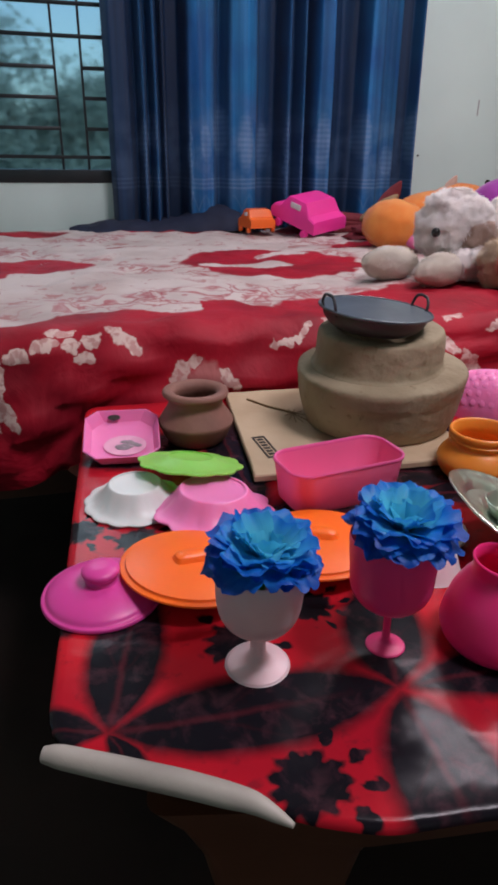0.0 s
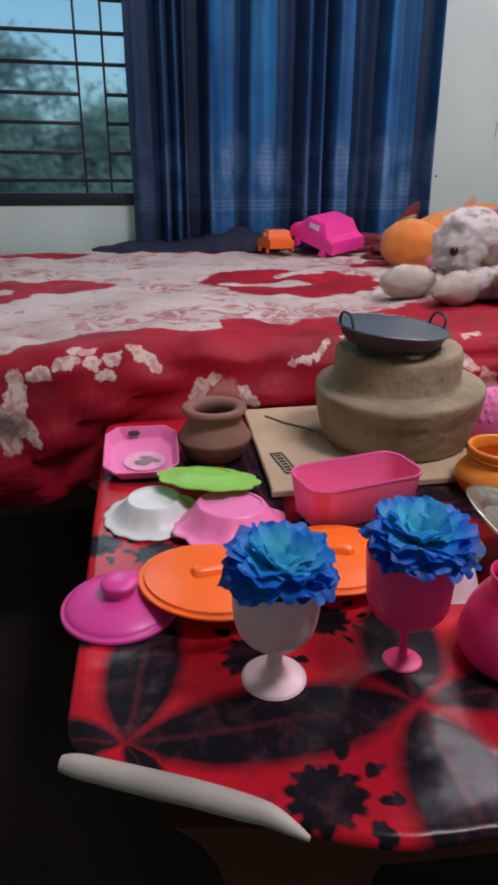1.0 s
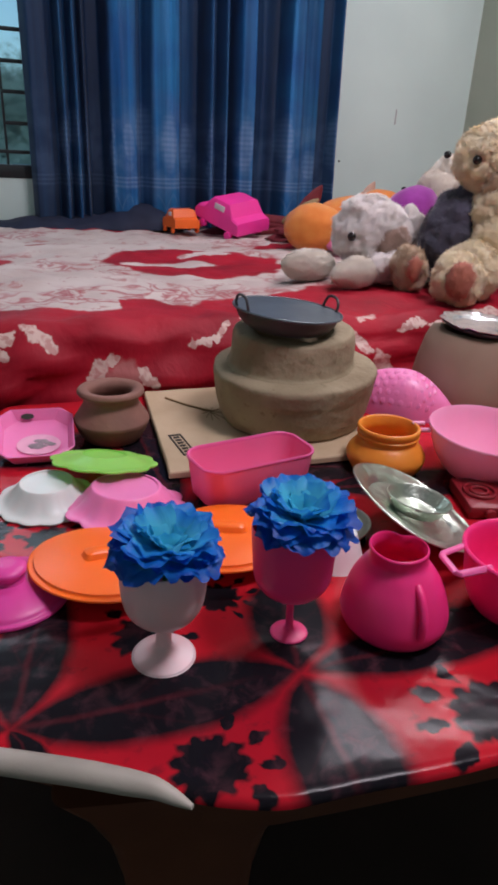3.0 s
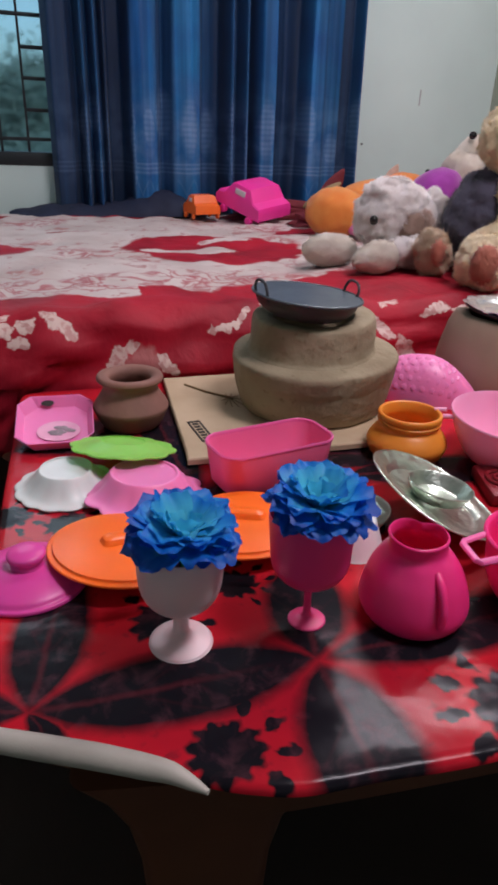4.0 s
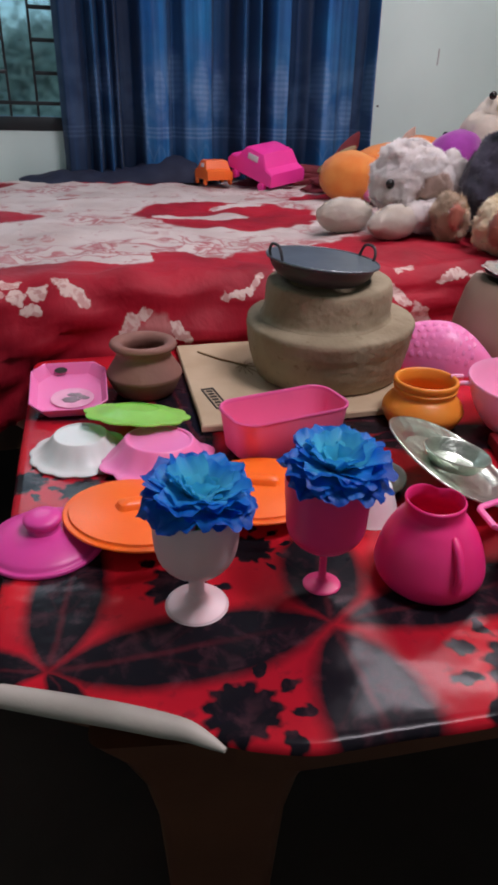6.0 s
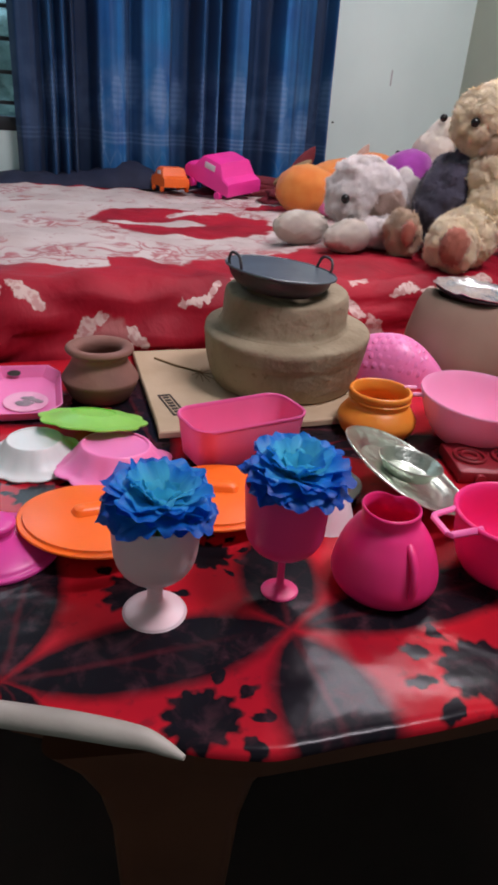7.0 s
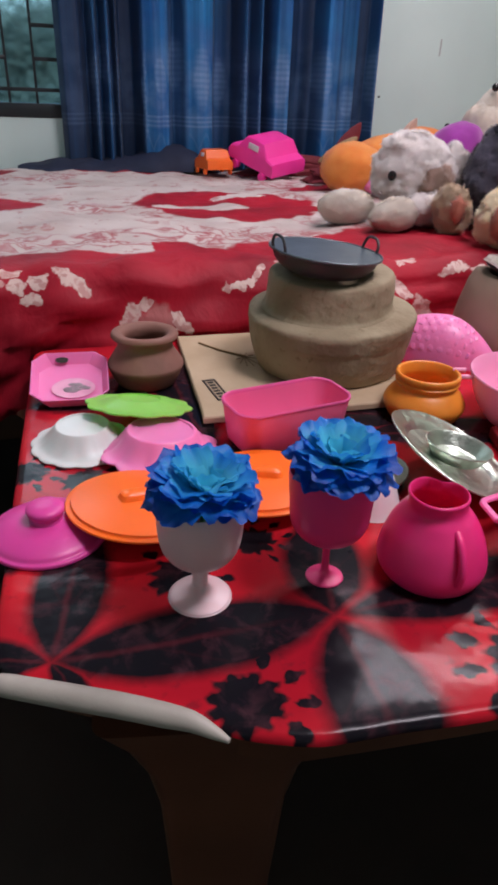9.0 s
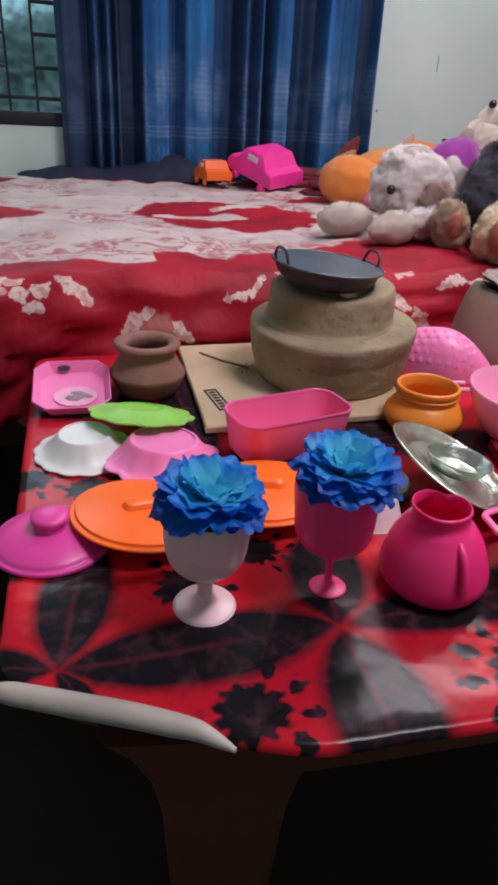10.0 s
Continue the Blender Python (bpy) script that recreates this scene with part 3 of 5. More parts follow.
def rounded_rect(w, d, r, z, seg=6):
    out = []
    for cx, cy, a0 in ((w / 2 - r, d / 2 - r, 0), (-w / 2 + r, d / 2 - r, 90), (-w / 2 + r, -d / 2 + r, 180), (w / 2 - r, -d / 2 + r, 270)):
        for i in range(seg + 1):
            a = radians(a0 + 90 * i / seg)
            out.append(Vector((cx + r * math.cos(a), cy + r * math.sin(a), z)))
    return out


def block(w, d, h, bevel=0.003, at=(0, 0, 0), bm=None, mi=0):
    """A box with soft edges, its base centre at at."""
    b = bm or bmesh.new()
    e = min(bevel, w / 2.01, d / 2.01, h / 2.01)
    o = Vector(at)
    rings = []
    for inset, z in ((e, 0), (0.3 * e, 0.3 * e), (0, e), (0, h - e), (0.3 * e, h - 0.3 * e), (e, h)):
        rings.append([v + o for v in rounded_rect(w - 2 * inset, d - 2 * inset, max(e - inset, 1e-4) + 1e-4, z, 2)])
    return loft(rings, bm=b, mi=mi)


def blob(bm, c, r, turn=(0, 0, 0), sub=3, mi=0, rough=0.06, seed=0, curly=0.0):
    """A lumpy ellipsoid."""
    m = pose(*c, *turn) @ Matrix.Diagonal((*r, 1))
    before = set(bm.faces)
    res = bmesh.ops.create_icosphere(bm, subdivisions=sub, radius=1.0)
    for v in res["verts"]:
        k = 1 + rough * noise.noise(v.co * 2.3 + Vector((seed, 3 * seed, c[0] * 9)))
        if curly:
            w = Vector([v.co[i] * r[i] for i in range(3)]) + Vector((c[0], c[1], c[2]))
            d = 0.010 * noise.noise(w * 30) + 0.006 * noise.noise(w * 62)
            k += curly * d / (sum(r) / 3)
        v.co = m @ (v.co * k)
    for f in bm.faces:
        if f not in before:
            f.material_index = mi
    return (Vector(c), m, mi)


def tufts(bm, blobs, per_area=90000, length=0.02, width=0.004, rng=None, skip=()):
    """Plush pile: short curved blades all over the skin, but where one lump lies in another."""
    inv = [m.inverted() for _, m, _ in blobs]
    lean = bm.verts.layers.float_vector["lean"]
    bm.normal_update()
    spots = []
    for f in bm.faces:
        if f.material_index in skip:
            continue
        a, b, c = [v.co.copy() for v in f.verts][:3]
        mid = (a + b + c) / 3
        if sum((q @ mid).length < 0.90 for q in inv) > 1:
            continue
        want = f.calc_area() * per_area
        for _ in range(int(want) + (rng.random() < want % 1)):
            u, w = rng.random(), rng.random()
            if u + w > 1:
                u, w = 1 - u, 1 - w
            spots.append((a + (b - a) * u + (c - a) * w, f.normal.copy(), f.material_index))
    for p, nrm, mi in spots:
        comb = noise.noise_vector(p * 24) * 1.4
        lay = comb + Vector((rng.gauss(0, 0.5), rng.gauss(0, 0.5), rng.gauss(0, 0.5) - 0.5))
        lay = (lay - nrm * lay.dot(nrm)).normalized()
        side = lay.cross(nrm)
        h = length * rng.uniform(0.5, 1.3)
        w = width * rng.uniform(0.6, 1.3)
        rise = rng.uniform(0.12, 0.5)
        mid = p + lay * h * 0.45 + nrm * h * rise * 0.5
        tip = p + lay * h * 0.85 + nrm * h * rise
        v = [bm.verts.new(q) for q in (p - side * w, p + side * w, mid + side * w * 0.8, mid - side * w * 0.8, tip)]
        for q in v:
            q[lean] = nrm
        for q in ((v[0], v[1], v[2], v[3]), (v[3], v[2], v[4])):
            bm.faces.new(q).material_index = mi


# ---- the room ----
X0, X1, Y0, Y1, ROOM = -1.7, 2.13, -1.9, 2.83, 2.75
WX0, WX1, WZ0, WZ1 = -0.315, 1.28, T + 0.285, T + 1.75


def slab(name, x0, x1, y0, y1, z0, z1, material, label, category):
    b = block(x1 - x0, y1 - y0, z1 - z0, 0.002, ((x0 + x1) / 2, (y0 + y1) / 2, z0))
    return tagged(link(name, b, material), label, category, kind="structure")


slab("floor", X0 - 0.2, X1 + 0.2, Y0 - 0.2, Y1 + 0.2, -0.12, 0.0, M["floor"], "worn cement floor, coloured near black for the dim light", "floor")
slab("ceiling", X0 - 0.2, X1 + 0.2, Y0 - 0.2, Y1 + 0.2, ROOM, ROOM + 0.12, M["ceiling"], "plain white painted ceiling", "ceiling")
slab("wall_east", X1, X1 + 0.15, Y0 - 0.15, Y1 + 0.15, 0.002, ROOM - 0.002, M["wall_east"], "beige plaster wall, toned darker to carry its shade", "wall")
slab("wall_west", X0 - 0.15, X0, Y0 - 0.15, Y1 + 0.15, 0.002, ROOM - 0.002, M["wall"], "off-white painted plaster wall", "wall")
slab("wall_south", X0, X1, Y0 - 0.15, Y0, 0.002, ROOM - 0.002, M["wall"], "off-white painted plaster wall", "wall")


def wall_with_window():
    bm = bmesh.new()
    y, d = (Y1 + Y1 + 0.15) / 2, 0.15
    for x0, x1, z0, z1 in ((X0, WX0 - 0.05, 0.002, ROOM - 0.002), (WX1 + 0.05, X1, 0.002, ROOM - 0.002),
                           (WX0 - 0.05, WX1 + 0.05, 0.002, WZ0), (WX0 - 0.05, WX1 + 0.05, WZ1 + 0.05, ROOM - 0.002)):
        block(x1 - x0, d, z1 - z0, 0.001, ((x0 + x1) / 2, y, z0), bm)
    return tagged(link("wall_north", bm, M["wall"]), "off-white painted plaster wall with small nail marks", "wall", kind="structure")


wall_with_window()
nail = lathe([(0.004, 0), (0.004, 0.004), (0.001, 0.006)], 8)
nail.transform(pose(1.50, Y1, T + 0.40, 90))
tagged(link("nail_hole", nail, M["ink"]), "small dark nail head in the plaster wall", "nail")
scratch = block(0.006, 0.003, 0.06, 0.001)
scratch.transform(pose(1.76, Y1 - 0.001, T + 0.56))
tagged(link("wall_scratch", scratch, M["scuff"]), "short grey scratch on the plaster wall", "scratch", kind="structure")


def window():
    win = tagged(new("window_1"), "black iron window with a barred grille and tinted panes", "window", kind="structure")
    win.matrix_world = pose(0, Y1, 0)
    f, dep = 0.047, 0.10
    zs = WZ0 + f
    part("window_sill", block(WX1 - WX0 + 2 * f, dep, f, 0.004, ((WX0 + WX1) / 2, 0.045, WZ0)), M["iron"], win)
    part("window_frame", block(WX1 - WX0 + 2 * f, dep, f, 0.004, ((WX0 + WX1) / 2, 0.045, WZ1)), M["iron"], win)
    for x in (WX0 - f / 2, WX1 + f / 2):
        part("window_jamb", block(f, dep, WZ1 - zs, 0.004, (x, 0.045, zs)), M["iron"], win)
    gy = 0.02
    uprights = (0.021, 0.117, 0.60, 0.70)
    for x in uprights:
        part("grille_upright", block(0.009, 0.012, WZ1 - zs, 0.002, (x, gy, zs)), M["iron"], win)
    levels = [(0.370, 1), (0.468, 0), (0.571, 0), (0.669, 0), (0.768, 1), (0.868, 1), (0.972, 0), (1.07, 0), (1.17, 1), (1.27, 1), (1.37, 0), (1.47, 0), (1.57, 1)]
    for z, whole in levels:
        runs = [(WX0, WX1)] if whole else [(WX0, uprights[0]), (uprights[1], uprights[2]), (uprights[3], WX1)]
        for a, c in runs:
            part("grille_bar", block(c - a, 0.012, 0.013, 0.002, ((a + c) / 2, gy - 0.004, T + z)), M["iron"], win)
    for x0, x1 in ((WX0, 0.49), (0.49, WX1)):
        g = part("pane", block(x1 - x0, 0.004, WZ1 - zs, 0.001, ((x0 + x1) / 2, 0.075, zs)), M["glass"], win)
        g.visible_shadow = False
    part("mullion", block(0.03, 0.03, WZ1 - zs, 0.003, (0.49, 0.075, zs)), M["iron"], win)


window()


# ---- outside the window ----
def outside():
    b = bmesh.new()
    bmesh.ops.create_grid(b, x_segments=40, y_segments=40, size=600)
    for v in b.verts:
        v.co.z = 0.05 * noise.noise(v.co * 0.02)
    g = link("ground", b, M["ground"])
    g.matrix_world = pose(0, 603.2, -2.6)
    tagged(g, "dim grassy ground outside in the dusk", "ground", kind="structure")
    rng = random.Random(5)
    for n_, (x, y, h, w) in enumerate(((-3.4, 13.0, 6.0, 2.2), (-1.4, 15.5, 6.4, 2.4), (0.4, 14.0, 5.0, 1.9), (2.2, 16.0, 5.0, 2.2), (-5.6, 17.0, 6.2, 2.6))):
        tree = thing("tree", (x, y, -2.6), "leafy green tree at dusk, its colour paled for haze", "tree", group="trees outside")
        trunk = tube([(0, 0, 0), (0.05, 0.03, h * 0.3), (0.0, -0.05, h * 0.6), (0.06, 0, h * 0.85)], [0.17, 0.13, 0.09, 0.03], 10)
        for k in range(6):
            a = k * 1.05 + n_
            z = h * (0.3 + 0.07 * k)
            tube([(0, 0, z), (0.5 * w * math.cos(a), 0.5 * w * math.sin(a), z + 0.5), (0.8 * w * math.cos(a), 0.8 * w * math.sin(a), z + 0.9)], [0.06, 0.04, 0.015], 7, bm=trunk)
        part("trunk", trunk, M["bark"], tree)
        crown = bmesh.new()
        clumps = []
        for _ in range(95):
            a, rr = rng.uniform(0, 6.28), w * math.sqrt(rng.random())
            clumps.append(Vector((rr * math.cos(a), rr * math.sin(a), h * rng.uniform(0.12, 0.94) * (1 - 0.18 * (rr / w) ** 2))))
        for c in clumps:
            for _ in range(260):
                p = c + Vector((rng.gauss(0, 0.26), rng.gauss(0, 0.26), rng.gauss(0, 0.2)))
                s = rng.uniform(0.04, 0.085)
                d1 = Vector((rng.uniform(-1, 1), rng.uniform(-1, 1), rng.uniform(-0.6, 0.6))).normalized()
                d2 = d1.orthogonal().normalized()
                vs = [crown.verts.new(q) for q in (p - d1 * s, p + d2 * s * 0.45, p + d1 * s, p - d2 * s * 0.45)]
                crown.faces.new(vs)
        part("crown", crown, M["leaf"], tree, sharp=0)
    far = [o for o in scene.objects if o.name.startswith("tree") and not o.parent]
    for src, x, y, turn in ((0, -0.2, 19.5, 70), (1, 2.6, 21.0, 130), (2, -2.6, 18.0, 200), (3, -4.4, 20.0, 40), (4, 4.6, 20.0, 300)):
        copy_thing(far[src], pose(x, y, -2.6, 0, 0, turn))
    house = thing("house", (2.75, 24.0, -1.4), "grey concrete house with a flat overhanging roof", "house")
    part("wall", block(3.0, 3.0, 5.8, 0.02, (0, 0, -1.2)), M["concrete"], house)
    part("roof", block(3.2, 3.2, 0.25, 0.03, (0, 0, 5.9)), M["concrete"], house)
    for x in (-1.2, -0.4, 0.4, 1.2):
        part("post", block(0.22, 0.22, 1.3, 0.02, (x, -1.2, 4.6)), M["concrete"], house)


outside()


# ---- curtain ----
def curtain():
    cur = thing("curtain", (0, 2.75, BED), "blue patterned curtain hanging in deep folds before the window", "curtain")
    x0, x1, n, rows, top = 0.195, 1.425, 330, 26, 2.0
    me = bmesh.new()
    uv = me.loops.layers.uv.new("UVMap")
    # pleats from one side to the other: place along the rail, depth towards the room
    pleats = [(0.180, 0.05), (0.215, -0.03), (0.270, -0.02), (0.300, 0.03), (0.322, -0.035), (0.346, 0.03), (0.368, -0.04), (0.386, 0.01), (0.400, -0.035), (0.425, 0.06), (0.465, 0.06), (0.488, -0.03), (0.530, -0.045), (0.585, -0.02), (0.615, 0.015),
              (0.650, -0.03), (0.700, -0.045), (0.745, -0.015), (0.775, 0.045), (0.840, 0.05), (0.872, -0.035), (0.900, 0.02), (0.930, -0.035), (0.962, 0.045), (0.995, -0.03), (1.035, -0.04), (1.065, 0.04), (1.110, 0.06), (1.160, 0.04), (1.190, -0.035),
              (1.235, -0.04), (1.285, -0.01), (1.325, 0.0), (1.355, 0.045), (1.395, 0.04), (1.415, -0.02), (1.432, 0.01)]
    grid, us = [], []
    for j in range(rows + 1):
        v = j / rows
        z = 0.004 + v * top
        line = []
        for i in range(n + 1):
            x = x0 + (x1 - x0) * i / n
            k = max(q for q in range(len(pleats) - 1) if pleats[q][0] <= x)
            (xa, ya), (xb, yb) = pleats[k], pleats[k + 1]
            t = min(1.0, (x - xa) / (xb - xa))
            t = t * t * (3 - 2 * t)
            y = (ya + (yb - ya) * t) * (0.95 + 0.35 * (1 - v))
            sway = 0.010 * noise.noise(Vector((x * 9, v * 2.2, 4))) + 0.02 * (1 - v) ** 2 * (x - 0.8) * 0.5
            line.append(me.verts.new((x + sway, y + 0.008 * noise.noise(Vector((x * 25, v * 5, 1))) - 0.02 * (1 - v) ** 3, z)))
            if j == 0:
                us.append(x)
        grid.append(line)
    for j in range(rows):
        for i in range(n):
            f = me.faces.new((grid[j][i], grid[j][i + 1], grid[j + 1][i + 1], grid[j + 1][i]))
            for loop, (a, c) in zip(f.loops, ((i, j), (i + 1, j), (i + 1, j + 1), (i, j + 1))):
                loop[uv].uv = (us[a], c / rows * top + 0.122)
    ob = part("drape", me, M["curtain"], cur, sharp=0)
    ob.data.shade_smooth()
    # the surplus length lies in a heap on the bed
    rings = []
    for k in range(61):
        s = k / 60
        x = 0.02 + 0.74 * s
        h = 0.004 + 0.035 * min(1, s * 5) + 0.05 * math.exp(-((s - 0.78) / 0.17) ** 2) + 0.012 * noise.noise(Vector((x * 14, 0, 3)))
        h *= min(1.0, (1 - s) * 9 + 0.05)
        w = (0.10 + 0.02 * noise.noise(Vector((x * 9, 5, 0)))) * min(1, s * 6 + 0.15)
        rings.append([Vector((x, -0.02 + w * math.cos(a) * (1.2 if math.cos(a) < 0 else 0.7), max(0.001, h * math.sin(a) ** 1.4 + 0.006 * noise.noise(Vector((x * 22, a * 2.2, 7))))))
                      for a in [math.pi * i / 20 for i in range(21)]])
    heap = loft(rings, closed=False)
    part("pooled_hem", heap, M["navy"], cur, "dark navy hem lying crumpled on the bed")


curtain()


# ---- bed ----
def bed():
    bx0, bx1, by0, by1 = -0.55, 2.08, 1.165, 2.70
    b = thing("bed", ((bx0 + bx1) / 2, (by0 + by1) / 2, 0), "wide wooden bed with a thick mattress by the window", "bed")
    cx, cy = (bx0 + bx1) / 2, (by0 + by1) / 2
    part("mattress", block(bx1 - bx0 - 0.06, by1 - by0 - 0.06, 0.18, 0.04, (0, 0.01, BED - 0.2)), M["maroon"], b)
    part("bed_base", block(bx1 - bx0 - 0.03, by1 - by0 - 0.06, 0.12, 0.006, (0, 0.01, BED - 0.325)), M["wood"], b)
    for x in (bx0 + 0.12, bx1 - 0.12):
        for y in (by0 + 0.10, by1 - 0.10):
            part("leg", block(0.08, 0.08, BED - 0.327, 0.005, (x - cx, y - cy, 0)), M["wood"], b)
    # bedspread: over the top and down the front, unrolled coordinates in its UVs
    me = bmesh.new()
    uv = me.loops.layers.uv.new("UVMap")
    n, r = 150, 0.05
    prof = []
    s = 0.0
    drop = 0.30
    for k in range(8):
        prof.append((0.0, -drop + (drop - r) * k / 8, None))
    for k in range(9):
        a = math.pi / 2 * k / 8
        prof.append((r - r * math.cos(a), -r + r * math.sin(a), None))
    for k in range(1, 71):
        prof.append((r + (by1 - by0 - r) * k / 70, 0.0, None))
    dist, last = [], None
    for q in prof:
        s += 0 if last is None else math.hypot(q[0] - last[0], q[1] - last[1])
        dist.append(s)
        last = q
    rim = dist[16] - r     # unrolled so that on the top v is y in metres
    grid = []
    for i in range(n + 1):
        x = bx0 + (bx1 - bx0) * i / n
        low = 0.62 + 0.16 * min(1, max(0, (0.10 - x) / 0.12)) - 0.12 * math.sin(x * 9)
        col = []
        for k, (dy, dz, _) in enumerate(prof):
            front = k < 8
            z = dz * (low if front and dz < -r else 1)
            if front:
                z = -r + (dz + r) * low
            fold = (0.022 * math.sin(x * 15 + 2 * math.sin(x * 5) + z * 22) + 0.022 * noise.noise(Vector((x * 7 + z * 9, z * 12, 2))) + 0.016 * math.sin(z * 75 + 4 * noise.noise(Vector((x * 3.5, 0, 8))))) * min(1.0, -z / 0.10) if z < 0 else 0
            wr = 0.010 * noise.noise(Vector((x * 2.2, dy * 2.6, 0))) + 0.006 * noise.noise(Vector((x * 7, dy * 9, 4))) + 0.0065 * noise.noise(Vector((x * 16 + dy * 5, dy * 20, 9)))
            wr *= 1.3 if dy > 0 else 0.6
            col.append(me.verts.new((x - cx, by0 + dy - cy - abs(fold) - 0.006 * (1 if front else 0), BED + z + wr)))
        grid.append(col)
    for i in range(n):
        for k in range(len(prof) - 1):
            f = me.faces.new((grid[i][k], grid[i + 1][k], grid[i + 1][k + 1], grid[i][k + 1]))
            for loop, (a, c) in zip(f.loops, ((i, k), (i + 1, k), (i + 1, k + 1), (i, k + 1))):
                loop[uv].uv = (bx0 + (bx1 - bx0) * a / n, by0 + r + dist[c] - dist[16] if c >= 8 else by0 + r - math.pi / 2 * r + (grid[a][c].co.z - BED + r))
    bs = thing("bedspread", (cx, cy, 0), "rumpled red bedspread with a pale floral field and lace leaves", "bedspread")
    ob = part("sheet", me, M["bedspread"], bs, sharp=0)
    ob.data.shade_smooth()
    sol = ob.modifiers.new("thickness", "SOLIDIFY")
    sol.thickness, sol.offset = 0.006, -1


bed()


# ---- table ----
TABLE = [(-0.016, 0.43), (0.03, 1.135), (1.18, 1.135), (1.18, 0.242), (0.43, 0.2815), (0.284, 0.2955), (0.205, 0.3045), (0.160, 0.322)]


def outline(inset, z, wave=0.0, corner=0.03):
    """The table's outline with its corners rounded, drawn in by inset."""
    pts = [Vector((x, y, 0)) for x, y in TABLE]
    c = sum(pts, Vector()) / len(pts)
    out = []
    for i, p in enumerate(pts):
        a, b = pts[i - 1], pts[(i + 1) % len(pts)]
        r = min(corner, (a - p).length / 3, (b - p).length / 3)
        p0, p1 = p + (a - p).normalized() * r, p + (b - p).normalized() * r
        for k in range(6):
            t = k / 5
            out.append((1 - t) ** 2 * p0 + 2 * t * (1 - t) * p + t * t * p1)
        m = int((b - p).length / 0.03)
        q1 = b + (p - b).normalized() * min(corner, (p - b).length / 3)
        for k in range(1, m):
            out.append(p1.lerp(q1, k / m))
    res = []
    for i, p in enumerate(out):
        d = (out[(i + 1) % len(out)] - out[i - 1]).normalized()
        inward = Vector((d.y, -d.x, 0))
        if inward.dot(c - p) < 0:
            inward = -inward
        w = wave * noise.noise(p * 14)
        res.append(p + inward * (inset + w) + Vector((0, 0, z + w * 0.6)))
    return res


def table():
    tb = thing("table", (0, 0, 0), "low brown moulded plastic table with arched corner legs", "table")
    top = loft([outline(i, T + z) for i, z in ((0.055, -0.055), (0.040, -0.050), (0.036, -0.012), (0.012, -0.005))])
    part("tabletop", top, M["brown"], tb)
    apron = loft([outline(0.045, T - 0.052), outline(0.045, T - 0.09), outline(0.06, T - 0.09), outline(0.06, T - 0.052)], False, False)
    part("apron", apron, M["brown"], tb)
    for x, y, turn in ((0.165, 0.400, 48), (1.10, 0.34, 90), (1.10, 1.06, 180), (0.10, 1.05, 270)):
        rings = []
        for z, w, d in ((T - 0.06, 0.22, 0.06), (T - 0.085, 0.17, 0.058), (T - 0.12, 0.135, 0.055), (T - 0.17, 0.115, 0.052), (0.2, 0.10, 0.048), (0.0, 0.085, 0.045)):
            rings.append([pose(x, y, 0, 0, 0, turn - 60) @ v for v in rounded_rect(w, d, 0.015, z, 4)])
        part("leg", loft(rings), M["brown"], tb)

    tc = thing("tablecloth", (0, 0, 0), "glossy red oilcloth printed with black leaves and flowers", "tablecloth")
    rings = [outline(i, T + z, w) for i, z, w in ((0.03, 0.0, 0), (0.010, 0.0, 0.0004), (0.0045, -0.0006, 0.0006), (0.0012, -0.0022, 0.0010), (-0.0006, -0.0045, 0.0014), (-0.001, -0.008, 0.0018))]
    part("sheet", loft(rings, True, False), M["cloth"], tc)
    roll = [(-0.014, 0.425), (0.0, 0.419), (0.04, 0.3985), (0.08, 0.378), (0.11, 0.361), (0.128, 0.350), (0.141, 0.338), (0.150, 0.328)]
    radii = [0.0060, 0.0088, 0.0095, 0.0095, 0.0090, 0.0076, 0.0050, 0.0020]
    pts = [(x - 0.004, y - 0.006, T - 0.003 - (0.001 if i > 5 else 0)) for i, (x, y) in enumerate(roll)]
    fine = smooth_profile(pts, 4)
    thick = [radii[k // 4] + (radii[min(k // 4 + 1, 7)] - radii[k // 4]) * (k % 4) / 4 for k in range(len(fine))]
    part("rolled_edge", tube(fine, thick, 16), M["backing"], tc, "pale cloth backing rolled over the table edge")


table()


# ---- things on the table ----
def goblet(at, rx, rz, material, base, stem, bowl, rim_r, h0, h1, label, full=0.9):
    g = thing("goblet", at, label, "goblet", rx=rx, rz=rz, group="toy goblets")
    k = base / 0.0285
    part("foot", lathe(smooth_profile([(0.001, 0.0), (base * 0.95, 0.0), (base, 0.0012), (base * 0.93, 0.003 * k), (base * 0.6, 0.0050 * k), (stem * 1.5, 0.0085 * k), (stem, 0.015 * k)], 4), 40), material, g)
    part("stem", lathe(smooth_profile([(stem, 0.015 * k), (stem * 0.95, h0 * 0.6), (stem * 1.15, h0 + 0.003)], 4), 24), material, g)
    d = h1 - h0
    part("bowl", lathe(smooth_profile([(stem, h0), (bowl * 0.6, h0 + 0.03 * d), (bowl * full, h0 + 0.25 * d), (bowl, h0 + 0.6 * d), (rim_r, h1), (rim_r - 0.002, h1), (bowl - 0.003, h0 + 0.6 * d), (bowl * full - 0.003, h0 + 0.29 * d), (0.001, h0 + 0.08 * d)], 5), 48), material, g)
    return g


goblet((0.16, 0.469, T), 0, 0, M["goblet_white"], 0.0275, 0.0072, 0.0365, 0.036, 0.042, 0.102, "milky pale pink plastic toy goblet holding a flower")
goblet((0.279, 0.465, T), -2.0, 10, M["goblet_pink"], 0.0172, 0.0036, 0.0368, 0.0385, 0.045, 0.112, "deep pink plastic toy goblet holding a flower", 0.93)


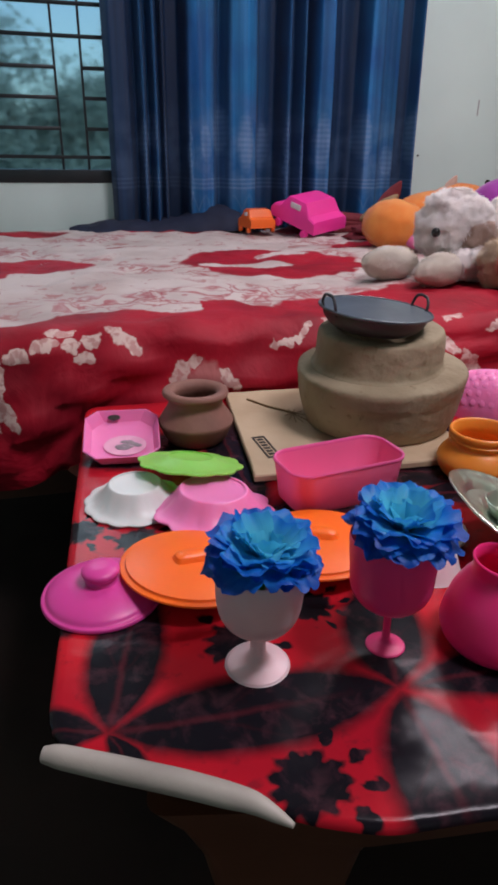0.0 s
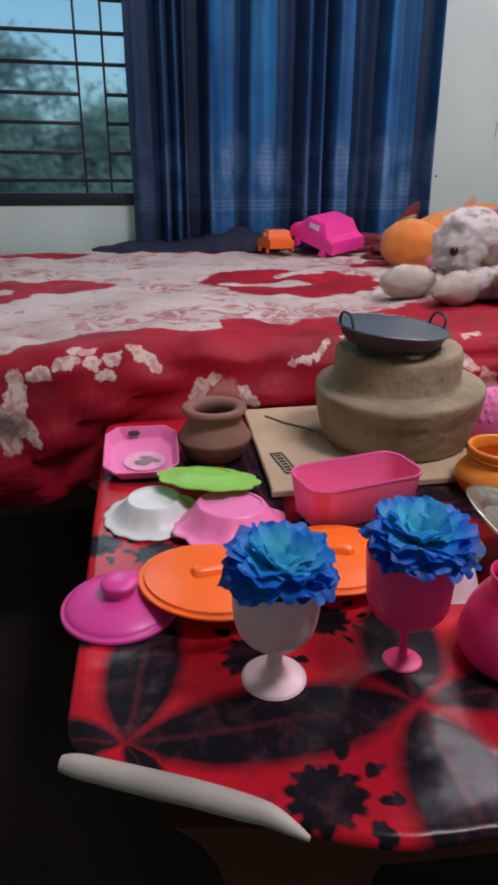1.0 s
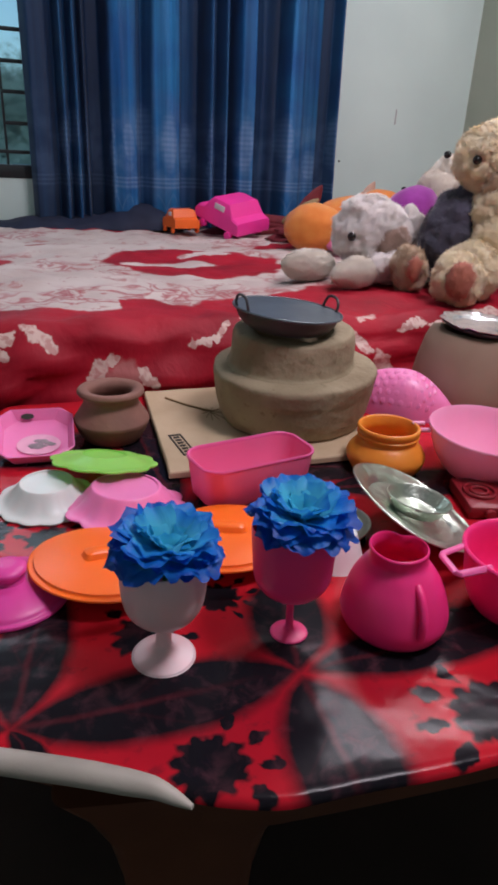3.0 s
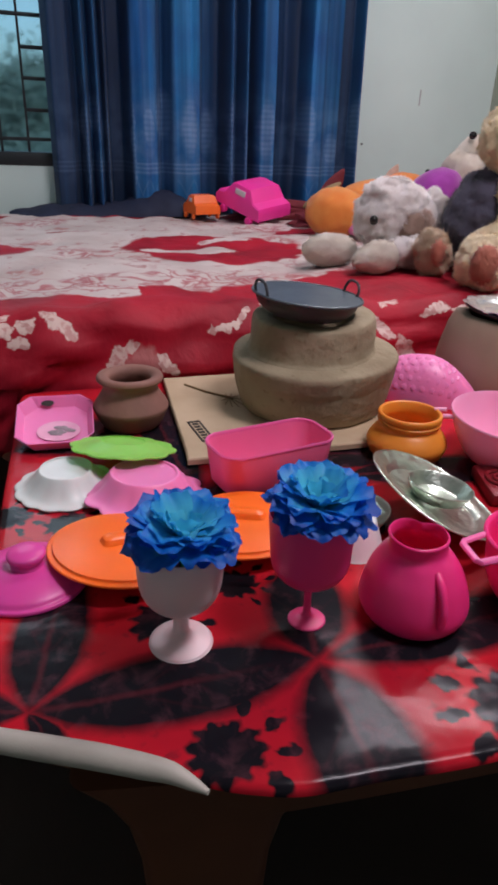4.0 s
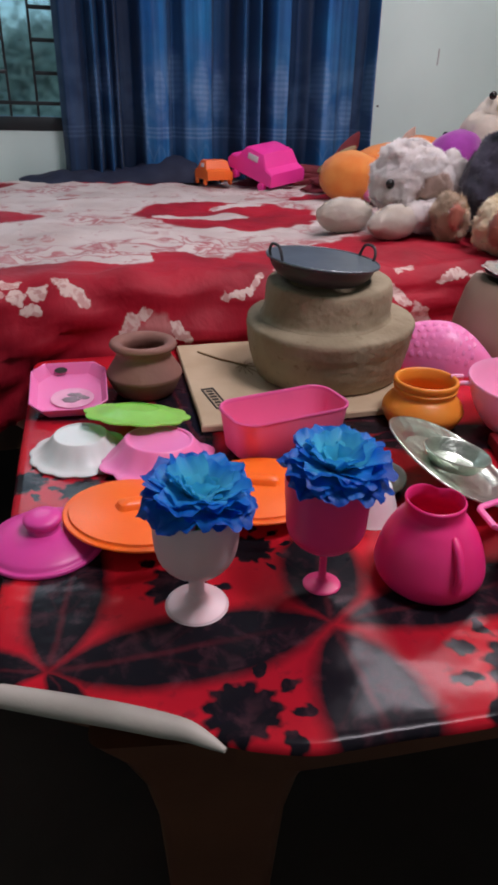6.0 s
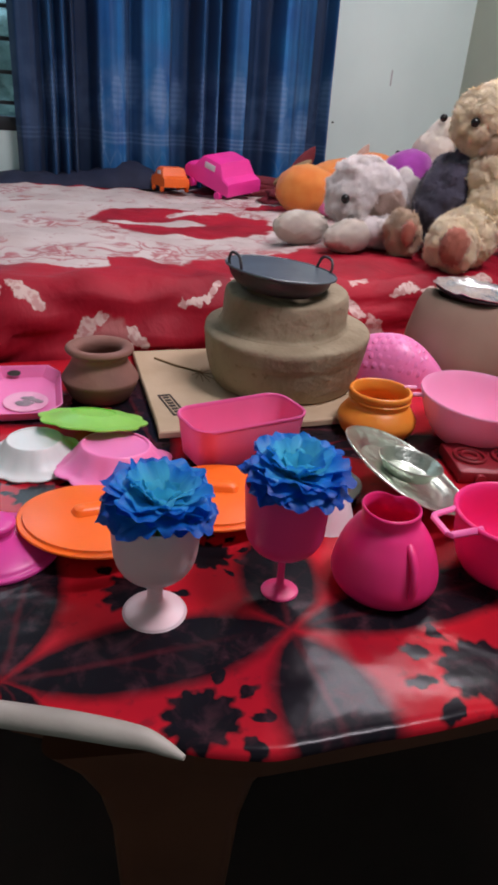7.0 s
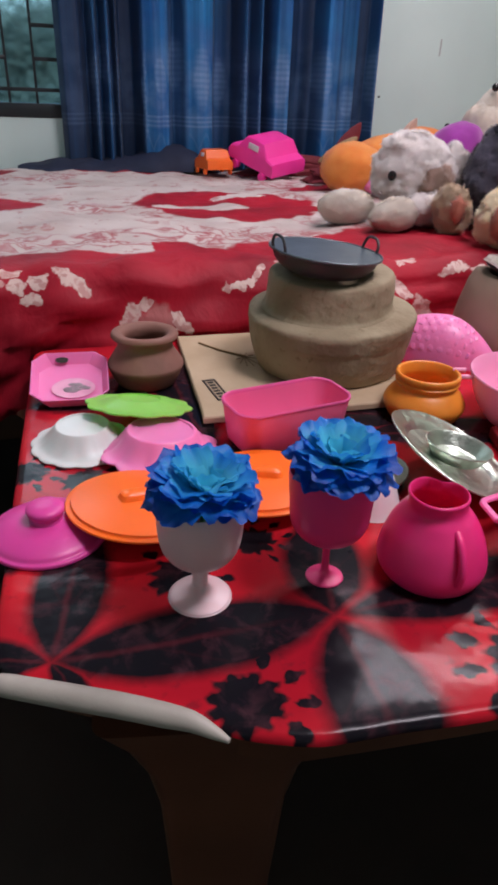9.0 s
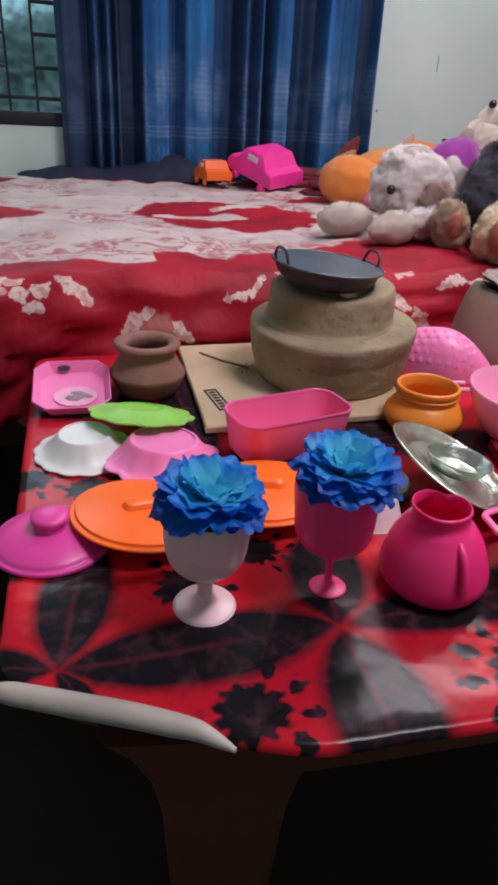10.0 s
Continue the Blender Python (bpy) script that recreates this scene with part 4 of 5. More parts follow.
def petal_mesh(w, h, seed, bend, reach=1.0):
    """A broad rounded petal: narrow root, cupped, rolling back by bend (radians) towards its softly waved edge."""
    bm = bmesh.new()
    uv = bm.loops.layers.uv.new("UVMap")
    nu, nv = 16, 10
    spine, y, z = [], 0.0, 0.0
    for j in range(nv + 1):
        spine.append((y, z))
        a = 0.35 - bend * (j / nv) ** 1.5
        y, z = y + h / nv * math.cos(a), z + h / nv * math.sin(a)
    g = []
    for j in range(nv + 1):
        v = j / nv
        row = []
        for i in range(nu + 1):
            u = 2 * i / nu - 1
            half = w * (0.22 + 0.78 * math.sin(min(1.0, v * 1.25) * math.pi / 2))
            back = v ** 3 * h * (0.16 * abs(u) ** 3 + 0.06 * math.sin(6 * u + seed) + 0.10 * noise.noise(Vector((u * 2.4, seed, 0))))
            wave = h * v ** 2 * (0.07 * math.sin(4.2 * u + seed) + 0.08 * noise.noise(Vector((u * 1.5, v * 1.5, seed + 5)))) + 0.035 * h * v ** 4 * math.sin(12 * u + 2 * seed)
            cup = 0.30 * w * u * u * (1 - 0.5 * v)
            row.append(bm.verts.new((half * u * (1 - 0.10 * v ** 4), spine[j][0] - back, spine[j][1] + wave + cup)))
        g.append(row)
    for j in range(nv):
        for i in range(nu):
            f = bm.faces.new((g[j][i], g[j][i + 1], g[j + 1][i + 1], g[j + 1][i]))
            for loop, (a, c) in zip(f.loops, ((i, j), (i + 1, j), (i + 1, j + 1), (i, j + 1))):
                loop[uv].uv = (a / nu, c / nv * reach)
    return bm


def flower(at, size, seed, lean, label):
    """An artificial bloom of broad cloth petals, in rings from drooping outer ones to upright inner ones."""
    fl = thing("flower", at, label, "flower", rx=lean[0], ry=lean[1], group="artificial flowers")
    rng = random.Random(seed)
    rings = ((8, 1.0, 1, 0.002, 0.58, 0.80, 1.25), (8, 1.02, 10, 0.004, 0.58, 0.70, 1.10), (7, 0.94, 24, 0.005, 0.54, 0.50, 0.90), (6, 0.80, 38, 0.005, 0.48, 0.30, 0.62), (4, 0.56, 52, 0.004, 0.40, 0.15, 0.36))
    for k, (n, ln, tilt, z, w, bend, reach) in enumerate(rings):
        for i in range(n):
            ob = part("petal", petal_mesh(size * w * rng.uniform(0.88, 1.15), size * ln * rng.uniform(0.90, 1.08), rng.uniform(0, 50), bend * rng.uniform(0.6, 1.4), reach), M["petal"], fl, sharp=0)
            ob.data.shade_smooth()
            ob.matrix_basis = pose(0, 0, z, 0, 0, 360 * (i + 0.5 * (k % 2)) / n + rng.uniform(-10, 10)) @ pose(0, 0.003, 0, tilt + rng.uniform(-6, 6), rng.uniform(-8, 8))
    part("stem", tube([(0, 0, -0.05), (0.002, 0, -0.02), (0, 0, 0.004)], 0.003, 8), M["lime"], fl)
    return fl


flower((0.162, 0.468, T + 0.1040), 0.0435, 4, (4, 3), "ruffled blue and cyan artificial flower in a goblet")
flower((0.2805, 0.464, T + 0.1165), 0.0440, 11, (5, 0), "ruffled deep blue artificial flower in a goblet")


def vase():
    v = thing("jug", (0.381, 0.449, T), "hot pink plastic jug with a heart-shaped mouth", "jug", rz=-39)
    def mouth(a, r, z):
        k = max(0.0, min(1.0, (z - 0.062) / 0.02))
        dent = 1 - k * (0.30 * math.exp(-((a - math.pi / 2) / 0.42) ** 2)) + k * 0.08 * math.exp(-((a - 3 * math.pi / 2) / 0.6) ** 2)
        return r * dent, z
    prof = [(0.001, 0.0), (0.037, 0.0), (0.046, 0.004), (0.0512, 0.016), (0.0495, 0.031), (0.0435, 0.050), (0.0345, 0.066), (0.0275, 0.075), (0.0268, 0.083), (0.0276, 0.088),
            (0.0255, 0.089), (0.0248, 0.078), (0.031, 0.066), (0.040, 0.05), (0.046, 0.031), (0.044, 0.01), (0.001, 0.006)]
    jug = lathe(smooth_profile(prof, 4), 64, mouth)
    for q in jug.verts:
        k = (q.co.z / 0.088) ** 2
        q.co += Vector((-0.0039, -0.0031, 0)) * k
    part("body", jug, M["hot"], v)
    h = [(r * 0.56, -r * 0.83, z) for r, z in ((0.032, 0.066), (0.041, 0.060), (0.048, 0.050), (0.0525, 0.036), (0.0515, 0.022))]
    part("handle", tube(smooth_profile(h, 4), 0.0038, 12), M["hot"], v)


vase()


def pot_lid(at, r, knob, material, label, rx=0, ry=0, rz=0, dome=0.010, tall=False):
    """A toy pan lid: flanged rim, stepped shallow dome, grip on top."""
    ld = thing("pan_lid", at, label, "lid", rx=rx, ry=ry, rz=rz, group="toy pan lids")
    prof = [(0.001, dome * 0.5), (r * 0.6, dome * 0.45), (r * 0.9, 0.001), (r * 0.985, 0.0), (r, 0.0012), (r * 0.99, 0.0028), (r * 0.94, 0.0030), (r * 0.925, 0.0036), (r * 0.915, 0.0058), (r * 0.89, 0.0064), (r * 0.6, dome * 0.95), (r * 0.3, dome * 1.08), (0.001, dome * 1.12)]
    if tall:
        prof = [(0.001, dome * 0.8), (r * 0.7, dome * 0.5), (r * 0.9, 0.002), (r * 0.985, 0.0), (r, 0.0015), (r * 0.985, 0.004), (r * 0.93, 0.0048), (r * 0.86, 0.009), (r * 0.66, dome * 0.86), (r * 0.4, dome * 1.05), (0.001, dome * 1.12)]
    part("cover", lathe(smooth_profile(prof, 4), 64), material, ld)
    z = dome * 1.1
    if tall:
        k = [(0.001, z), (knob * 0.85, z - 0.002), (knob * 0.82, z + 0.004), (knob, z + 0.009), (knob * 0.95, z + 0.014), (knob * 0.5, z + 0.017), (0.001, z + 0.0175)]
        part("knob", lathe(smooth_profile(k, 4), 32), material, ld)
    else:
        rr = [rounded_rect(knob * 2.3 * a, knob * b, min(0.006, knob * b / 2.2), z + c, 4) for a, b, c in ((1.15, 1.2, -0.003), (1.0, 0.95, 0.001), (0.95, 0.85, 0.005), (0.8, 0.6, 0.0072), (0.5, 0.3, 0.0078))]
        part("grip", loft(rr), material, ld)
    return ld


pot_lid((0.129, 0.603, T + 0.015), 0.077, 0.020, M["orange"], "orange plastic toy pan lid with a low grip", rx=-3, ry=6, rz=10)
pot_lid((0.266, 0.616, T + 0.015), 0.077, 0.020, M["orange"], "orange plastic toy pan lid resting on a tin plate", rx=-3, ry=-3, rz=-25)
pot_lid((0.034, 0.597, T + 0.001), 0.0595, 0.0185, M["magenta"], "glossy magenta plastic toy pan lid with a round knob", dome=0.0165, tall=True)


def scalloped_dish(at, r, base_r, h, material, label, rx=0, ry=0, rz=0, lobes=14, wave=0.045, group="scalloped dishes"):
    """An upturned toy dish: scalloped rim below, flat foot ring above."""
    d = thing("scalloped_dish", at, label, "dish", rx=rx, ry=ry, rz=rz, group=group)
    def edge(a, q, z):
        k = max(0.0, (q - base_r) / (r - base_r))
        return q * (1 + wave * k * (abs(math.sin(a * lobes / 2)) - 0.5)), z
    prof = [(0.001, h - 0.004), (base_r * 0.9, h - 0.004), (base_r + (r - base_r) * 0.3, h * 0.42), (base_r + (r - base_r) * 0.62, h * 0.12), (r * 0.97, 0.0), (r, 0.0008), (r * 0.985, 0.003), (base_r + (r - base_r) * 0.66, h * 0.2), (base_r + (r - base_r) * 0.36, h * 0.5), (base_r * 1.06, h * 0.93), (base_r, h), (base_r * 0.93, h), (base_r * 0.9, h - 0.0018), (0.001, h - 0.0015)]
    part("bowl", lathe(smooth_profile(prof, 3), 112, edge), material, d)
    return d


scalloped_dish((0.084, 0.779, T + 0.001), 0.063, 0.032, 0.027, M["white"], "white plastic scalloped toy dish lying upside down")
scalloped_dish((0.174, 0.733, T + 0.004), 0.073, 0.041, 0.029, M["candy"], "candy pink plastic scalloped dish lying upside down", rx=-3, ry=3, lobes=12, wave=0.10)
scalloped_dish((0.160, 0.812, T + 0.030), 0.067, 0.030, 0.011, M["lime"], "lime green plastic scalloped dish tilted over other dishes", rx=-12, ry=7, lobes=10, wave=0.09)


def tray():
    t = thing("toy_tray", (0.080, 0.938, T + 0.013), "pink plastic toy tray with a printed flower sticker", "tray", rx=15, rz=-5)
    w, d, c = 0.108, 0.112, 0.018
    def ring(k, z):
        a, b = w / 2 * k, d / 2 * k
        return [Vector(q) for q in ((a - c, b, z), (-a + c, b, z), (-a, b - c, z), (-a, -b + c, z), (-a + c, -b, z), (a - c, -b, z), (a, -b + c, z), (a, b - c, z))]
    part("base", loft([ring(0.80, 0.0), ring(0.86, 0.001), ring(1.0, 0.019), ring(0.975, 0.0195), ring(0.83, 0.004), ring(0.80, 0.003)]), M["candy"], t, sharp=30)
    hole = lathe([(0.007, 0.0), (0.0075, 0.0006), (0.001, 0.001)], 24)
    hole.transform(pose(-0.012, 0.0475, 0.0115, 35) @ Matrix.Diagonal((1.25, 0.62, 0.5, 1)))
    part("hang_hole", hole, M["ink"], t, "dark oval hanging hole")
    st = lathe([(0.030, 0.0), (0.0305, 0.0006), (0.001, 0.0008)], 40)
    st.transform(pose(0.004, -0.012, 0.0045) @ Matrix.Diagonal((1, 0.75, 1, 1)))
    sticker = part("sticker", st, M["sticker"], t, "pale oval sticker")
    fl = bmesh.new()
    rng = random.Random(2)
    for k in range(13):
        a = rng.uniform(0, 6.28)
        lathe([(0.0065, 0), (0.006, 0.0005), (0.0005, 0.0006)], 10, bm=fl)
        vs = list(fl.verts)[-(3 * 10 + 2):]
        off = Vector((0.004 + 0.020 * math.cos(a) * rng.random(), -0.012 + 0.008 * math.sin(a), 0.0055))
        for v in vs:
            v.co = Vector((v.co.x * rng.uniform(0.9, 1.1), v.co.y * 0.5, v.co.z)) + off
    part("flower_print", fl, M["sticker_dark"], sticker, "grey printed flower")


tray()


def clay_pot():
    p = thing("clay_pot", (0.193, 0.956, T), "small brown unglazed clay pot with a thick lip", "pot")
    prof = [(0.001, 0.0), (0.034, 0.0), (0.046, 0.008), (0.0545, 0.026), (0.0565, 0.033), (0.0545, 0.038), (0.043, 0.056), (0.0405, 0.063), (0.0425, 0.070), (0.0485, 0.075), (0.0490, 0.079), (0.0455, 0.083), (0.036, 0.082), (0.030, 0.074), (0.033, 0.060), (0.045, 0.044), (0.048, 0.028), (0.03, 0.006), (0.001, 0.004)]
    def uneven(a, r, z):
        return r * (1 + 0.012 * math.sin(2 * a + 20 * z) + 0.006 * math.sin(5 * a)), z
    part("body", lathe(smooth_profile(prof, 4), 64, uneven), M["terracotta"], p)


clay_pot()


def cardboard():
    c = thing("cardboard_sheet", (0.43, 0.95, T), "folded brown cardboard sheet under the clay stove", "cardboard")
    pts = [(-0.186, -0.156), (0.14, -0.166), (0.17, 0.16), (-0.155, 0.172)]
    rings = []
    for k, z in ((0.985, 0.001), (1, 0.003), (1, 0.010), (0.99, 0.012)):
        ring = []
        for (ax, ay), (bx, by) in zip(pts, pts[1:] + pts[:1]):
            for i in range(10):
                t = i / 10
                q = Vector((ax + (bx - ax) * t, ay + (by - ay) * t, 0))
                ring.append(Vector((q.x * k + 0.0015 * noise.noise(q * 40), q.y * k + 0.0015 * noise.noise(q * 37), z)))
        rings.append(ring)
    part("sheet", loft(rings), M["card"], c)
    fr = bmesh.new()
    for w, d, x, y in ((0.004, 0.062, -0.012, 0), (0.004, 0.062, 0.012, 0), (0.028, 0.004, 0, 0.031), (0.028, 0.004, 0, -0.031)):
        block(w, d, 0.0008, 0.0002, (x, y, 0), fr)
    for k in range(6):
        block(0.013, 0.005, 0.0008, 0.0002, (0, -0.022 + 0.009 * k, 0), fr)
    fr.transform(pose(-0.147, -0.070, 0.0123, 0, 0, 4) @ Matrix.Diagonal((0.72, 1.15, 1, 1)))
    part("printed_mark", fr, M["ink"], c, "black framed printed mark with unreadable bars")
    twig = tube([(-0.126, 0.127, 0.0135), (-0.10, 0.085, 0.0138), (-0.066, 0.048, 0.0135)], 0.0018, 6)
    for k in range(10):
        a = 0.6 * k
        tube([(-0.068, 0.048, 0.013), (-0.066 + 0.018 * math.cos(a), 0.035 + 0.03 * math.sin(a), 0.0135)], 0.0007, 4, bm=twig)
    tagged(link("dry_straw", twig, M["khaki"]), "thin dry straw lying on the cardboard", "straw").matrix_world = pose(0.43, 0.95, T)


cardboard()


def clay_stove():
    s = thing("clay_stove", (0.488, 0.945, T + 0.012), "handmade grey-brown mud stove with a stepped round body", "stove", rz=15)
    low = [(0.001, 0.0), (0.098, 0.0), (0.115, 0.012), (0.125, 0.045), (0.131, 0.080), (0.1325, 0.092), (0.129, 0.0985), (0.116, 0.1015), (0.09, 0.104), (0.001, 0.104)]
    high = [(0.001, 0.098), (0.09, 0.098), (0.1035, 0.1015), (0.0995, 0.108), (0.0975, 0.12), (0.0965, 0.140), (0.095, 0.154), (0.089, 0.1605), (0.066, 0.160), (0.062, 0.15), (0.058, 0.12), (0.001, 0.11)]
    def lumpy(a, r, z):
        d = Vector((math.cos(a) * 1.3, math.sin(a) * 1.3, z * 9))
        k = 1 + 0.036 * noise.noise(d) + 0.018 * noise.noise(d * 3.1) + 0.006 * noise.noise(d * 9) + 0.02 * math.cos(2 * a)
        return r * k, 0.957 * z * (1 + 0.03 * noise.noise(Vector((math.cos(a), math.sin(a), 3.0)))) + 0.006 * (z > 0.06) * math.sin(a + 0.7)
    part("body", lathe(smooth_profile(low, 5), 96, lumpy), M["clay"], s, sharp=0).data.shade_smooth()
    collar = part("collar", lathe(smooth_profile(high, 5), 96, lumpy), M["clay"], s, sharp=0)
    collar.data.shade_smooth()
    collar.matrix_basis = pose(-0.008, 0.002, 0)


clay_stove()


def karahi():
    k = thing("karahi_pan", (0.458, 0.930, T + 0.1645), "small grey metal karahi pan with two loop handles", "pan", rx=2, ry=4, rz=9)
    r = 0.084
    out = [(0.001, 0.0), (0.045, 0.001), (0.062, 0.006), (0.074, 0.017), (0.079, 0.028), (r, 0.032)]
    inn = [(r, 0.0335), (0.077, 0.0305), (0.070, 0.019), (0.057, 0.0085), (0.04, 0.004), (0.001, 0.003)]
    bm = lathe(smooth_profile(out, 4), 64)
    part("outside", bm, M["dark_soot"], k)
    part("inside", lathe(smooth_profile(inn, 4), 64), M["soot"], k)
    part("rim", tube([(r * 0.992 * math.cos(a * math.pi / 32), r * 0.992 * math.sin(a * math.pi / 32), 0.0330) for a in range(64)], 0.0019, 8, closed=True), M["soot"], k, "worn pale grey rim")
    for sgn in (-1, 1):
        x = sgn * 0.076
        pts = [(x, -0.016, 0.026), (x * 1.06, -0.018, 0.040), (x * 1.08, -0.010, 0.052), (x * 1.08, 0.010, 0.052), (x * 1.06, 0.018, 0.040), (x, 0.016, 0.026)]
        part("handle", tube(smooth_profile(pts, 4), 0.0022, 8), M["dark_soot"], k)


karahi()


def tub():
    b = thing("plastic_tub", (0.341, 0.744, T), "open rose pink rectangular plastic tub", "tub", rz=10)
    w, d, h = 0.166, 0.084, 0.056
    def ring(k, z, e=0.0):
        q = rounded_rect(w * k - e, d * k - e, 0.026 * k, z, 8)
        return q
    rings = [ring(0.86, 0.0), ring(0.90, 0.003), ring(0.985, h - 0.003), ring(0.96, h - 0.003), ring(0.945, h - 0.01), ring(0.875, 0.006), ring(0.85, 0.004)]
    part("body", loft(rings), M["tub_pink"], b)
    lip = [ring(0.98, h - 0.004), ring(1.0, h - 0.003), ring(1.004, h), ring(0.985, h + 0.0015), ring(0.962, h), ring(0.958, h - 0.004)]
    part("rim", loft(lip, False, False), M["pink"], b, "slightly paler rounded rim")


tub()


def orange_pot():
    p = thing("toy_pot", (0.555, 0.757, T), "burnt orange plastic toy water pot with a ribbed lip", "pot")
    prof = [(0.001, 0.0), (0.040, 0.0), (0.050, 0.006), (0.0565, 0.020), (0.0545, 0.030), (0.0475, 0.040), (0.042, 0.046), (0.0425, 0.050), (0.0445, 0.054), (0.0425, 0.056), (0.0445, 0.060), (0.0445, 0.065), (0.042, 0.067), (0.039, 0.064), (0.037, 0.05), (0.045, 0.036), (0.05, 0.022), (0.034, 0.005), (0.001, 0.004)]
    part("body", lathe(smooth_profile(prof, 4), 56), M["orange_b"], p)


orange_pot()


def tin_plate(at, r, label, rx=0, ry=0, rz=0):
    p = thing("tin_plate", at, label, "plate", rx=rx, ry=ry, rz=rz, group="tin plates")
    def dent(a, q, z):
        return q, z + 0.0016 * math.sin(3 * a + q * 60) * q / r
    prof = [(0.001, 0.0), (r * 0.62, 0.0), (r * 0.70, 0.003), (r * 0.78, 0.0085), (r * 0.97, 0.011), (r, 0.0125), (r * 0.985, 0.0138), (r * 0.955, 0.0122), (r * 0.78, 0.0098), (r * 0.69, 0.0045), (r * 0.6, 0.0016), (0.001, 0.0014)]
    part("dish", lathe(smooth_profile(prof, 3), 72, dent), M["tin"], p)
    return p


tin_plate((0.487, 0.588, T + 0.028), 0.085, "bright dented tin plate leaning on another plate", rx=11, ry=22, rz=8)
tin_plate((0.396, 0.622, T + 0.001), 0.052, "small shiny tin plate flat on the cloth")


def tin_cup():
    c = thing("tin_cup", (0.490, 0.582, T + 0.034), "small shallow tin cup tipped on a plate", "cup", rx=2, ry=9, rz=10)
    prof = [(0.001, 0.0), (0.024, 0.0), (0.030, 0.004), (0.0375, 0.0155), (0.039, 0.0175), (0.0368, 0.0175), (0.029, 0.006), (0.023, 0.002), (0.001, 0.002)]
    part("bowl", lathe(smooth_profile(prof, 4), 48), M["tin"], c)


tin_cup()


def tin_tumbler():
    c = thing("tin_tumbler", (0.376, 0.563, T), "small upturned tin tumbler on the cloth", "tumbler")
    prof = [(0.033, 0.0), (0.0345, 0.001), (0.033, 0.003), (0.023, 0.034), (0.020, 0.0365), (0.001, 0.037)]
    part("wall", lathe(smooth_profile(prof, 3), 48), M["pale_tin"], c)


tin_tumbler()


def pan_bowl():
    b = thing("toy_frying_pan", (0.682, 0.702, T), "pale pink plastic toy pan with a forked handle", "pan", rx=3, rz=0)
    prof = [(0.001, 0.0), (0.038, 0.0), (0.056, 0.012), (0.073, 0.040), (0.0825, 0.068), (0.084, 0.070), (0.082, 0.0715), (0.071, 0.042), (0.053, 0.015), (0.036, 0.003), (0.001, 0.003)]
    part("bowl", lathe(smooth_profile(prof, 4), 64), M["pale_pink"], b)
    for dy in (-0.012, 0.012):
        part("handle_prong", tube([(-0.072, 0.040 + dy, 0.064), (-0.083, 0.047 + dy * 0.95, 0.0625), (-0.087, 0.049 + dy * 0.9, 0.0615)], 0.0035, 8), M["pale_pink"], b)


pan_bowl()


def fish_mould():
    f = thing("fish_mould", (0.705, 0.955, T), "pink plastic fish-shaped mould with scale relief", "mould", rz=-38)
    def body(a, k):
        return 0.100 * k * math.cos(a), 0.050 * k * math.sin(a) * (1 + 0.15 * math.cos(a))
    rings = []
    n = 14
    for j in range(n + 1):
        t = j / n
        k, z = math.cos(t * math.pi / 2), 0.078 * math.sin(t * math.pi / 2) ** 0.9
        rings.append([Vector((*body(2 * math.pi * i / 72, max(k, 0.01)), z)) for i in range(72)])
    for ring in rings:
        for v in ring:
            k = max(0.0, v.x / 0.098)
            v.y *= 1 - 0.45 * k * k
            v.z *= 1 - 0.5 * k * k
    part("shell", loft(rings), M["candy"], f)
    for r_ in range(8):
        for c_ in range(5):
            th = radians(24 + 13 * c_)
            lon = -0.055 + 0.0145 * r_ + 0.007 * (c_ % 2)
            k = max(0.0, lon / 0.098) ** 2
            s = math.sqrt(1 - (lon / 0.100) ** 2)
            sc = lathe([(0.0062, -0.001), (0.0056, 0.0007), (0.003, 0.0012), (0.0005, 0.0013)], 12)
            y, z = -0.050 * s * math.cos(th) * (1 + 0.15 * lon / 0.1) * (1 - 0.45 * k), 0.078 * s * math.sin(th) * (1 - 0.5 * k)
            sc.transform(pose(lon, y, z, 90 - math.degrees(th) * 0.75))
            part("scale", sc, M["candy"], f)


fish_mould()


